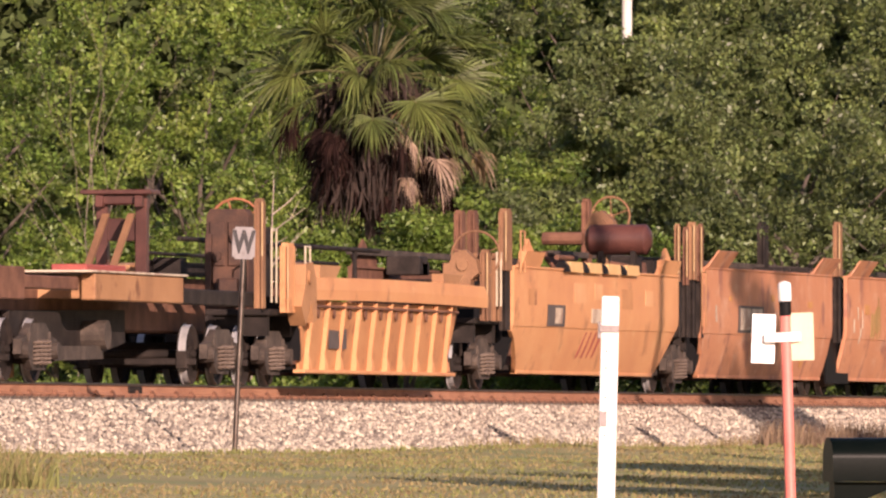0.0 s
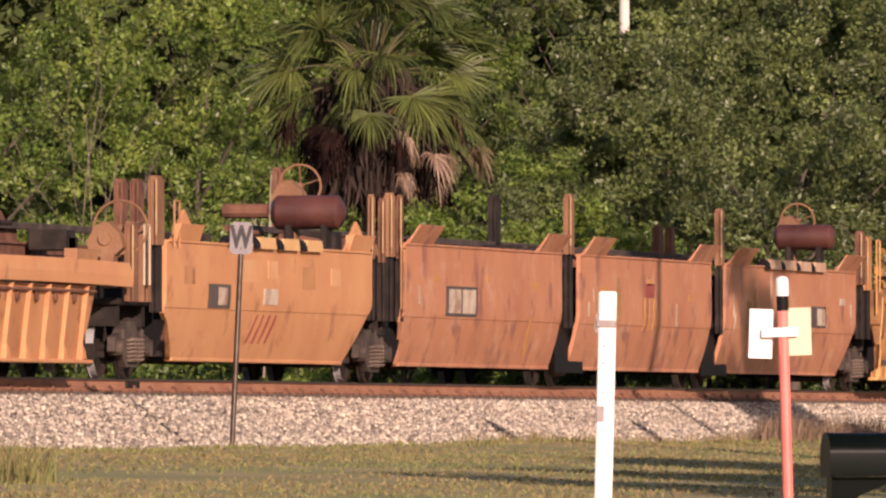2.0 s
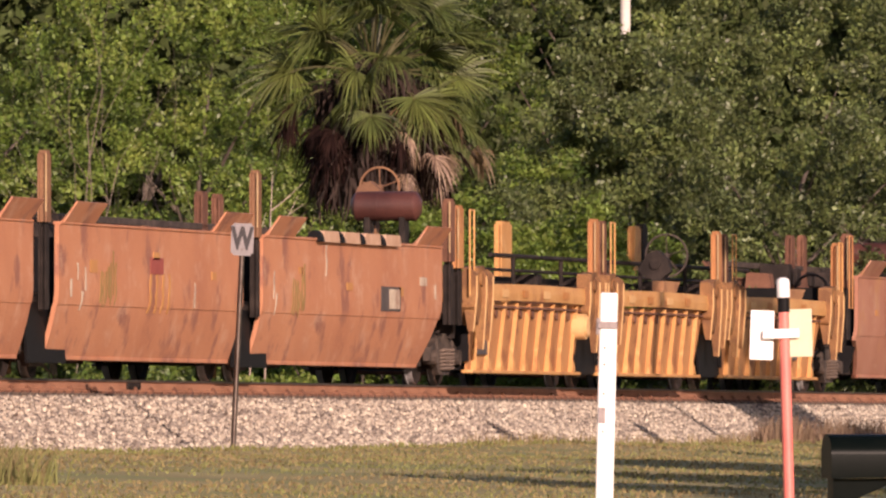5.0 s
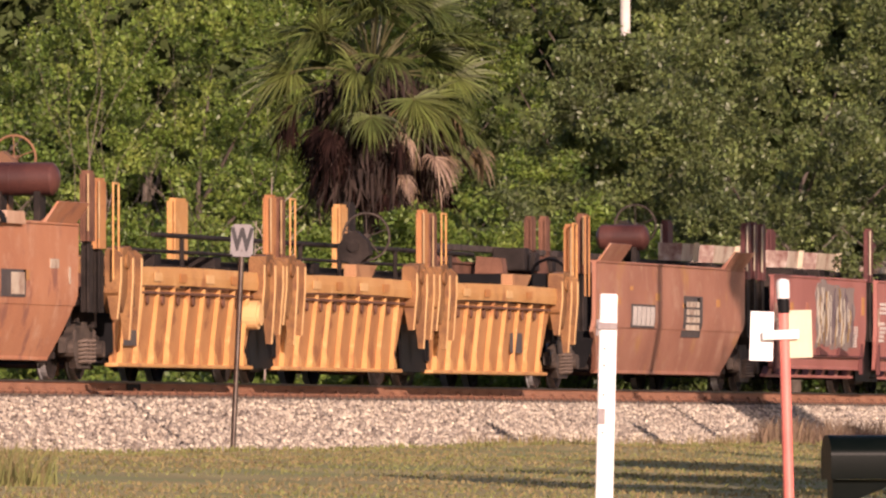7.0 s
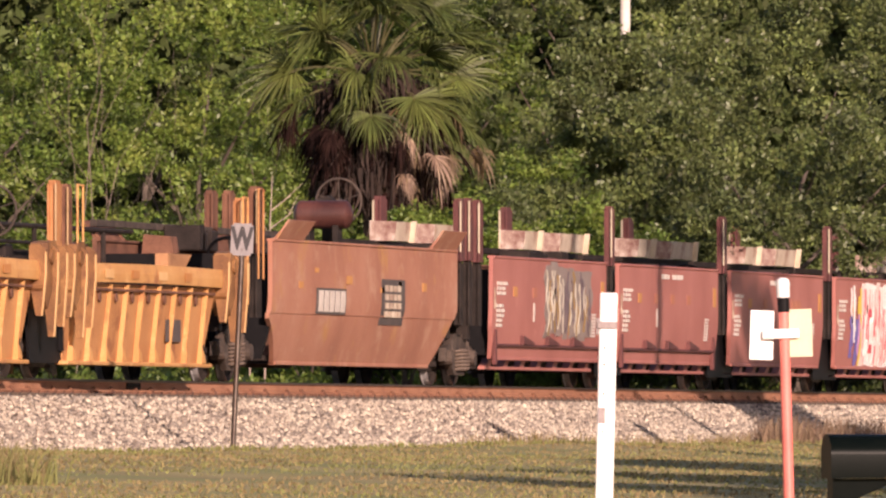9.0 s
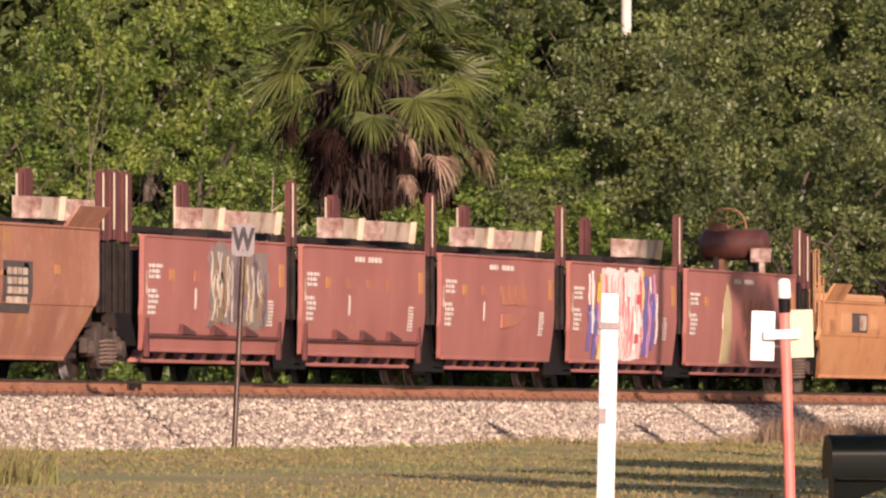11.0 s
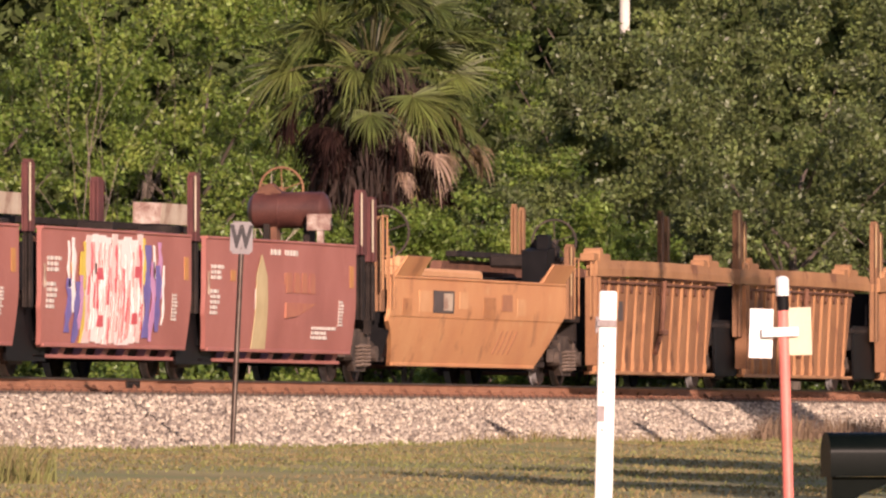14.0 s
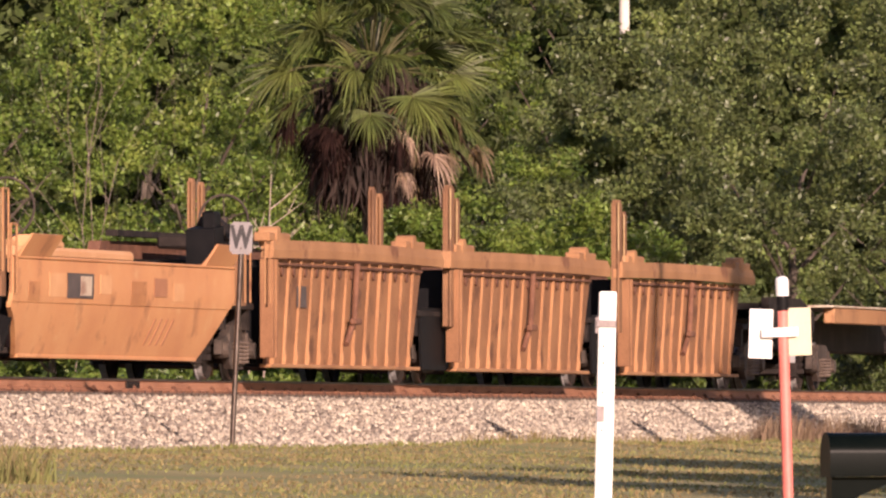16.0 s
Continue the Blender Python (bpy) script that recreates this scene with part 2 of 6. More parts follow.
def build_ground():
    xs = sorted({*np.arange(-420, -260, 20.0), *np.arange(-260, 140, 1.5), *np.arange(140, 500, 20.0), *np.arange(500, 3001, 250.0), *np.arange(-3000, -420, 250.0)})
    ys = sorted({*np.arange(-3000, -200, 250.0), *np.arange(-200, -60, 10.0), *np.arange(-60, -20, 2.0), *np.arange(-20, -3.0, 0.4), -3.3, 0, 3.3, 6, 10, 20, 40, 80, 160, 400, 900, 1800, 3000})
    v = [(float(x), float(y), ground_z(x, y)) for y in ys for x in xs]
    w = len(xs)
    f = [(j * w + i, j * w + i + 1, (j + 1) * w + i + 1, (j + 1) * w + i) for j in range(len(ys) - 1) for i in range(w - 1)]
    me = bpy.data.meshes.new("ground")
    me.from_pydata(v, [], f)
    me.materials.append(M_GRASS_SOIL)
    me.shade_smooth()
    tagged(new("ground", me), "dry mown grass verge sloping up to the track", "ground", kind="structure")


build_ground()

SHOULDER, TOE = (-1.75, -0.32), (-3.75, -1.22)
bm = bmesh.new()
prism(bm, [TOE, SHOULDER, (-1.3, -0.30), (1.3, -0.30), (1.75, -0.32), (3.75, -1.22)], "x", -300, 700)
bed = tagged(part("ballast_bed", bm, M_BED), "pale crushed stone ballast bank under the track", "ballast", kind="structure")


def scatter(name, mat, verts, faces, parent=None, label="", category="", kind="stuff"):
    me = bpy.data.meshes.new(name)
    v = np.asarray(verts, dtype=np.float32)
    f = np.asarray(faces, dtype=np.int32)
    k = f.shape[1]
    me.vertices.add(len(v))
    me.vertices.foreach_set("co", v.ravel())
    me.loops.add(f.size)
    me.loops.foreach_set("vertex_index", f.ravel())
    me.polygons.add(len(f))
    me.polygons.foreach_set("loop_start", np.arange(0, f.size, k, dtype=np.int32))
    me.polygons.foreach_set("loop_total", np.full(len(f), k, dtype=np.int32))
    me.update(calc_edges=True)
    me.materials.append(mat)
    ob = new(name, me)
    if parent:
        ob.parent = parent
    return tagged(ob, label, category, kind=kind)


def turns(n, rng):
    """n random rotations, as matrices."""
    q = rng.normal(size=(n, 4))
    q /= np.linalg.norm(q, axis=1)[:, None]
    w, x, y, z = q.T
    return np.stack([np.stack([1 - 2 * (y * y + z * z), 2 * (x * y - w * z), 2 * (x * z + w * y)], 1),
                     np.stack([2 * (x * y + w * z), 1 - 2 * (x * x + z * z), 2 * (y * z - w * x)], 1),
                     np.stack([2 * (x * z - w * y), 2 * (y * z + w * x), 1 - 2 * (x * x + y * y)], 1)], 1)


def build_stones(n):
    rng = np.random.default_rng(5)
    o = np.array([(1, 0, 0), (-1, 0, 0), (0, 1, 0), (0, -1, 0), (0, 0, 1), (0, 0, -1)], float)
    of = np.array([(0, 2, 4), (2, 1, 4), (1, 3, 4), (3, 0, 4), (2, 0, 5), (1, 2, 5), (3, 1, 5), (0, 3, 5)])
    s = rng.random(n)
    x = -62 + 190 * rng.random(n)
    y = TOE[0] + (SHOULDER[0] + 0.7 - TOE[0]) * s
    z = np.where(y < SHOULDER[0], TOE[1] + (SHOULDER[1] - TOE[1]) * (y - TOE[0]) / (SHOULDER[0] - TOE[0]), SHOULDER[1])
    c = np.stack([x, y, z + 0.01], 1)
    size = rng.uniform(0.028, 0.068, n)[:, None, None] * rng.uniform(0.6, 1.3, (n, 6, 1))
    v = np.einsum("nij,pj->npi", turns(n, rng), o) * size + c[:, None, :]
    f = of[None] + 6 * np.arange(n)[:, None, None]
    scatter("ballast_stone", M_STONE, v.reshape(-1, 3), f.reshape(-1, 3), bed, "pale grey and pink crushed stones")


build_stones(64000)


def build_rail(y):
    prof = [(-0.07, -0.18), (0.07, -0.18), (0.07, -0.165), (0.012, -0.14), (0.009, -0.05), (0.034, -0.035), (0.036, -0.006), (0.03, 0.0),
            (-0.03, 0.0), (-0.036, -0.006), (-0.034, -0.035), (-0.009, -0.05), (-0.012, -0.14), (-0.07, -0.165)]
    bm = bmesh.new()
    prism(bm, [(y + a, b) for a, b in prof], "x", -300, 700)
    ob = part("rail", bm, [M_RAIL, M_HEAD])
    # head faces take a darker metal than the rest of the rail
    for p in ob.data.polygons:
        if p.center.z > -0.04 and abs(p.normal.x) < 0.5:
            p.material_index = 1
    tagged(ob, "rusty brown steel rail with a dark head", "rail", "rails of the track", "structure")
    return ob


NEAR_RAIL = build_rail(-0.755)
FAR_RAIL = build_rail(0.755)

bm = bmesh.new()
for i in range(-90, 240):
    x = i * 0.53
    j = 0.02 * math.sin(i * 12.9)
    box(bm, x - 0.09, x + 0.09, -0.98, -0.55, -0.215 + j * 0.3, -0.18)
    if (i * 7) % 5 < 2:
        prism(bm, [(-0.86, -0.18), (-0.83, -0.115), (-0.80, -0.10), (-0.77, -0.17)], "x", x - 0.03, x + 0.03)
part("rail_fastening", bm, M_RUST, NEAR_RAIL, "rusty tie plates and rail clips", kind="stuff")
for x0 in (-19.6, 55.0):
    bm = bmesh.new()
    box(bm, x0 - 0.42, x0 + 0.42, -0.80, -0.766, -0.15, -0.045, 0.008)
    for k in range(4):
        rod(bm, (x0 - 0.3 + 0.2 * k, -0.82, -0.095), (x0 - 0.3 + 0.2 * k, -0.79, -0.095), 0.022, seg=6)
    part("joint_bar", bm, M_DARK, NEAR_RAIL, "bolted dark joint bar")
tie = tagged(part("tie", box(bmesh.new(), -0.115, 0.115, -1.28, 1.28, -0.40, -0.216, 0.012), M_TIE), "weathered timber tie bedded in ballast", "tie", "ties of the track", "structure")
tie.matrix_basis = pose(-48, 0, 0)
for i in range(1, 190):
    copy_thing(tie, pose(-48 + i * 0.53 * 1.0, 0, 0))


# ---- the train: units are built from their own front end, moving towards -x ----
SPEED = 12.938
ROLLING, SPINNING = [], []


def unit(name, q, label, category="freight car"):
    ob = thing(name, pose(q, 0, 0), label, category, "cars of the train")
    ROLLING.append((ob, q))
    return ob


def coil(bm, x, y, z0, z1, r, w, turns, seg=12, sides=5):
    """A coil spring: a bar of radius w wound round the upright through (x, y)."""
    last = None
    for k in range(turns * seg + 1):
        a = 2 * math.pi * k / seg
        z = z0 + w + (z1 - z0 - 2 * w) * k / (turns * seg)
        loop = []
        for j in range(sides):
            b = 2 * math.pi * j / sides
            q = r + w * math.cos(b)
            loop.append(bm.verts.new((x + q * math.cos(a), y + q * math.sin(a), z + w * math.sin(b))))
        if last:
            for j in range(sides):
                bm.faces.new((last[j], last[(j + 1) % sides], loop[(j + 1) % sides], loop[j]))
        else:
            bm.faces.new(loop)
        last = loop
    bm.faces.new(list(reversed(last)))


def truck(car, x, wheels=True):
    """A two-axle freight truck under a car's end."""
    bm = bmesh.new()
    rod(bm, (x, -1.0, 0.42), (x, 1.0, 0.42), 0.16)
    box(bm, x - 0.2, x + 0.2, -1.05, 1.05, 0.40, 0.66, 0.03)
    t = part("truck", bm, M_DARK, car, "grimy two-axle truck")
    for s in (-1, 1):
        bm = bmesh.new()
        y0, y1 = sorted((s * 0.98, s * 1.10))
        out = [(-1.12, 0.40), (-1.1, 0.62), (-0.78, 0.68), (-0.42, 0.86), (0.42, 0.86), (0.78, 0.68), (1.1, 0.62), (1.12, 0.40), (0.72, 0.40), (0.40, 0.17), (-0.40, 0.17), (-0.72, 0.40)]
        prism(bm, [(x + a, b) for a, b in out], "y", y0, y1)
        for e in (-1, 1):
            rod(bm, (x + e * 0.9, s * 0.95, 0.46), (x + e * 0.9, s * 1.19, 0.46), 0.13, seg=12)
            box(bm, x + e * 0.62 - 0.05, x + e * 0.62 + 0.05, y0 - 0.03, y1 + 0.03, 0.36, 0.74, 0.015)
        part("side_frame", bm, M_FRAME, t, "dusty cast side frame")
        for e in (-0.26, 0.0, 0.26):
            bm = bmesh.new()
            coil(bm, x + e, s * 1.13, 0.22, 0.62, 0.085, 0.02, 6)
            part("spring", bm, M_SPRING, t, "dusty coil spring", smooth=True)
    for e in (-0.38, 0.42):
        bm = bmesh.new()
        prism(bm, [(x + e - 0.05, 0.60), (x + e + 0.05, 0.60), (x + e + 0.09, 0.06), (x + e - 0.02, 0.06)], "y", -0.60, -0.52)
        part("brake_lever", bm, M_TAN, t, "rusty brake lever")
    for e in (-1.42, 1.42):
        bm = bmesh.new()
        box(bm, x + e - 0.04, x + e + 0.04, -1.0, 1.0, 0.30, 0.40, 0.012)
        for y in (-0.78, 0.78):
            box(bm, x + e - 0.07, x + e + 0.07, y - 0.09, y + 0.09, 0.24, 0.52, 0.015)
        part("brake_beam", bm, M_DARK, t, "dark brake beam with shoes")
    if wheels:
        for e in (-0.9, 0.9):
            bm = bmesh.new()
            m = pose(0, 0, 0, 90)
            rod(bm, (0, -1.05, 0), (0, 1.05, 0), 0.075)
            for s in (-1, 1):
                prof = [(0.10, 0.0), (0.13, 0.02), (0.13, 0.05), (0.36, 0.045), (0.40, 0.02), (0.46, 0.0), (0.465, 0.10), (0.485, 0.115), (0.485, 0.14), (0.40, 0.14), (0.36, 0.10), (0.14, 0.11), (0.12, 0.14), (0.10, 0.14)]
                lathe(bm, prof, Matrix.Translation((0, s * 0.82, 0)) @ pose(0, 0, 0, -90 if s < 0 else 90), 28)
            w = part("wheelset", bm, [M_DARK, M_WHEEL], t, "dark steel wheels with bright treads")
            for p in w.data.polygons:
                r = math.hypot(p.center.x, p.center.z)
                if 0.455 < r < 0.475:
                    p.material_index = 1
            SPINNING.append((w, x + e))
    return t


def post(car, x, y, z0, z1, mat, wide=0.22, name="guide_post", deep=0.14):
    """A folded-steel container guide post with a capped, worn top."""
    bm = bmesh.new()
    w, d, g = wide / 2, deep / 2, 0.028
    prism(bm, [(x - w, y - d), (x + w, y - d), (x + w, y + d), (x - w, y + d), (x - w, y + d - g), (x - w + 0.05, y + d - g), (x - w + 0.05, y - d + g), (x - w, y - d + g)], "z", z0, z1 - 0.05)
    prism(bm, [(x - w * 0.8, y - d * 0.8), (x + w * 0.8, y - d * 0.8), (x + w * 0.8, y + d * 0.8), (x - w * 0.8, y + d * 0.8)], "z", z1 - 0.05, z1)
    ob = part(name, bm, mat, car)
    # thin pale strip down the post's outer edge
    if y < 0 and mat is not M_DARK:
        part("pale_flange", box(bmesh.new(), x - w - 0.008, x - w + 0.004, y - d - 0.004, y - d + g * 0.8, max(z0, z1 - 0.9), z1 - 0.05), M_EDGE if mat is M_MAROON_DK else M_FLANGE, ob, "pale flange")
    return ob


def grab(car, x, y, z0, z1, mat, dx=0.35):
    bm = bmesh.new()
    rod(bm, (x, y, z0), (x, y, z1), 0.017, seg=6)
    rod(bm, (x, y, z1), (x + dx, y, z1), 0.017, seg=6)
    rod(bm, (x + dx, y, z0), (x + dx, y, z1), 0.017, seg=6)
    return part("grab_iron", bm, mat, car, "bent steel grab iron")


def air_tank(car, x, y, z, r, half, mat):
    bm = bmesh.new()
    prof = [(0.02, -half - r * 0.45), (r * 0.55, -half - r * 0.36), (r * 0.88, -half - r * 0.15), (r, -half), (r, -half * 0.3), (r * 1.015, -half * 0.29), (r * 1.015, -half * 0.24), (r, -half * 0.23), (r, half), (r * 0.88, half + r * 0.15), (r * 0.55, half + r * 0.36), (0.02, half + r * 0.45)]
    lathe(bm, prof, Matrix.Translation((x, y, z)) @ pose(0, 0, 0, 90), 26)
    t = part("air_tank", bm, mat, car, "rusty brown air tank", smooth=True)
    for s in (-0.6, 0.6):
        bm = bmesh.new()
        box(bm, x - r * 0.8, x + r * 0.8, y + s * half - 0.05, y + s * half + 0.05, z - r - 0.45, z - r * 0.75, 0.01)
        part("saddle", bm, M_DARK, t)
    return t


def brake_wheel(car, x, y, z, r, mat, axis="x"):
    """A thin-rimmed hand wheel behind its pressed housing."""
    bm = bmesh.new()
    r *= 1.3
    ring(bm, (x, y, z), r, 0.020, axis, 30)
    for k in range(5):
        a = 2 * math.pi * k / 5 + 0.3
        d = Vector((0, math.cos(a), math.sin(a)))
        rod(bm, Vector((x + 0.04, y, z)) + d * 0.03, Vector((x, y, z)) + d * r, 0.010, seg=6)
    rod(bm, (x - 0.05, y, z), (x + 0.16, y, z), 0.05)
    bm2 = bmesh.new()
    h = y + 0.4 * r
    prism(bm2, [(h - 0.16, z - 0.9), (h - 0.16, z - 0.42), (h - 0.30, z - 0.30), (h - 0.26, z - 0.08), (h - 0.06, z + 0.10), (h + 0.12, z + 0.04), (h + 0.26, z - 0.22), (h + 0.2, z - 0.38), (h + 0.04, z - 0.44), (h + 0.04, z - 0.9)], "x", x - 0.42, x - 0.12)
    rod(bm2, (x - 0.46, h - 0.03, z - 0.16), (x - 0.42, h - 0.03, z - 0.16), 0.10, seg=14)
    b = part("brake_gear", bm2, mat, car, "pressed hand brake housing")
    part("brake_wheel", bm, M_POST if mat is not M_DARK else M_FRAME, b, "thin spoked hand brake wheel")


def platform(car, x0, x1, z, mat):
    """The end deck over a truck, with a walkway grating and crosswise beams."""
    bm = bmesh.new()
    box(bm, x0, x1, -1.25, 1.25, z - 0.10, z, 0.015)
    box(bm, x0 + 0.1, x0 + 0.25, -1.2, 1.2, z - 0.42, z - 0.10)
    box(bm, x1 - 0.25, x1 - 0.1, -1.2, 1.2, z - 0.42, z - 0.10)
    box(bm, x0 - 0.4, x1 + 0.4, -0.35, 0.35, 0.55, z - 0.10, 0.03)
    return part("end_platform", bm, mat, car, "grimy end platform over the truck")


def panel_y(z, tuck=0.24):
    """How far out a pressed side stands at a height."""
    return -1.45 + tuck * max(0.0, (1.3 - z) / 1.0) ** 1.5 + (0.014 if z < 1.08 and tuck > 0.15 else 0.0)


def smooth_well(q0, q1, ztop, paint, label, cut_l=1.2, cut_r=0.0, flap="plate", humps=False, flap_z=0.32, seed=1.0, tuck=0.24, low=0.30):
    """A well unit with pressed smooth sides that tuck inwards below the middle."""
    L = q1 - q0
    car = unit("well_car", q0, label)
    for s in (-1, 1):
        skin = paint if s < 0 else M_RUST
        rows = []
        for z in [low + (1.079 - low) * k / 9 for k in range(10)] + [1.081 + (ztop - 1.081) * k / 8 for k in range(9)]:
            rows.append((z, panel_y(z, tuck), cut_l * max(0.0, (1.0 - z) / 0.7) ** 0.8, L - cut_r * max(0.0, (1.2 - z) / 0.9)))
        bm = bmesh.new()
        plate(bm, rows, 0.07, 30, 0.009, 0.0, seed)
        if s > 0:
            bmesh.ops.scale(bm, vec=(1, -1, 1), verts=bm.verts)
        part("side_panel", bm, skin, car, smooth=True)
        bm = bmesh.new()
        box(bm, 0.05, L - 0.05, -1.475, -1.34, ztop - 0.012, ztop + 0.03, 0.01)
        if s > 0:
            bmesh.ops.scale(bm, vec=(1, -1, 1), verts=bm.verts)
        part("top_flange", bm, skin, car)
        bm = bmesh.new()
        yl = panel_y(low, tuck)
        box(bm, cut_l + 0.05, L - cut_r - 0.05, yl - 0.02, yl + 0.10, low - 0.03, low + 0.03, 0.01)
        if s > 0:
            bmesh.ops.scale(bm, vec=(1, -1, 1), verts=bm.verts)
        part("bottom_lip", bm, skin, car)
        for x in (0.25, L - 2.15):
            if not flap:
                continue
            bm = bmesh.new()
            if flap == "plate":
                prism(bm, [(-1.46, ztop), (-1.68, ztop + flap_z), (-1.65, ztop + flap_z + 0.01), (-1.42, ztop)], "x", x, x + 1.9)
                for g in (x + 0.1, x + 1.75):
                    prism(bm, [(-1.44, ztop), (-1.64, ztop + flap_z), (-1.36, ztop)], "x", g, g + 0.04)
            else:
                prism(bm, [(x, ztop), (x + 0.9, ztop + 0.5), (x + 1.9, ztop)], "y", -1.47, -1.42)
                prism(bm, [(-1.46, ztop), (-1.56, ztop + 0.28), (-1.42, ztop + 0.28), (-1.40, ztop)], "x", x + 0.3, x + 1.9)
            if s > 0:
                bmesh.ops.scale(bm, vec=(1, -1, 1), verts=bm.verts)
            part("container_guide", bm, skin, car)
        if humps and s < 0:
            for k in range(4):
                bm = bmesh.new()
                x = L * (0.30 + 0.115 * k)
                prism(bm, [(x, ztop - 0.03), (x, ztop + 0.10), (x + 0.06, ztop + 0.15), (x + 1.1, ztop + 0.15), (x + 1.2, ztop - 0.03)], "y", -1.53, -1.30)
                # pale paint stands for the sun on the hump
                hump = part("top_hump", bm, M_YPALE if paint is M_ORANGE else M_HUMP, car, "hump on the top edge, coloured pale as sunlit")
                # solid black cap in place of the shade inside the open end
                bm = bmesh.new()
                prism(bm, [(-1.42 + 0.125 * math.cos(a), ztop - 0.03 + 0.185 * math.sin(a)) for a in np.linspace(0, math.pi, 9)], "x", x - 0.25, x - 0.01)
                part("hump_end", bm, M_BLACK, hump, "black cap for the hump's dark open end")
    # bulkheads are black: the shade between cars is put into their colour
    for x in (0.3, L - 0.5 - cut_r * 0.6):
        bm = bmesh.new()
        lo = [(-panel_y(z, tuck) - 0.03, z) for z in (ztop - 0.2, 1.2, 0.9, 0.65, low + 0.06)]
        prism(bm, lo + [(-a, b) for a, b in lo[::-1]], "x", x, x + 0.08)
        part("bulkhead", bm, M_BLACK, car, "end bulkhead coloured black for the gap's shade")
    bm = bmesh.new()
    box(bm, 1.0, L - 1.2, -1.1, -0.8, 0.34, 0.42)
    box(bm, 1.0, L - 1.2, 0.8, 1.1, 0.34, 0.42)
    k = 2.0
    while k < L - 1.5:
        box(bm, k, k + 0.15, -0.8, 0.8, 0.34, 0.42)
        k += 2.4
    part("well_frame", bm, M_DARK, car, "dark floor frame")
    # clutter along the inside of the top edge
    part("far_top_rail", box(bmesh.new(), -0.3, L + 0.3, 1.30, 1.42, ztop + 0.22, ztop + 0.33, 0.01), M_FRAME, car)
    rng = random.Random(int(q0 * 10))
    bm = bmesh.new()
    for k in range(5):
        x = rng.uniform(2.2, L - 3.2)
        box(bm, x, x + rng.uniform(0.3, 0.8), 0.7, 1.3, ztop - 0.1, ztop + rng.uniform(0.12, 0.32), 0.02)
    part("lashing_gear", bm, M_DARK, car, "dark lashing gear inside the well", kind="stuff")
    for k in range(3):
        x = rng.uniform(2.4, L - 3.4)
        bm = bmesh.new()
        prism(bm, [(0.75, ztop - 0.2), (0.80, ztop + rng.uniform(0.08, 0.2)), (1.25, ztop + rng.uniform(0.12, 0.24)), (1.28, ztop - 0.2)], "x", x, x + rng.uniform(0.3, 1.4))
        part("lock_box", bm, rng.choice((M_TAN, M_POST, M_RUST, M_FRAME)), car, "rusty lock box inside the well")
    for k in range(2):
        x, r = rng.uniform(2.2, L - 3.2), rng.uniform(0.3, 0.48)
        bm = bmesh.new()
        for a, b in zip(range(12), range(1, 13)):
            u, w = math.pi * a / 12, math.pi * b / 12
            rod(bm, (x + 0.05 * a, 0.2 - r * math.cos(u), ztop - 0.22 + r * 0.85 * math.sin(u)), (x + 0.05 * b, 0.2 - r * math.cos(w), ztop - 0.22 + r * 0.85 * math.sin(w)), 0.03, seg=6)
        part("air_hose", bm, M_BLACK, car, "black looped air hose")
    return car


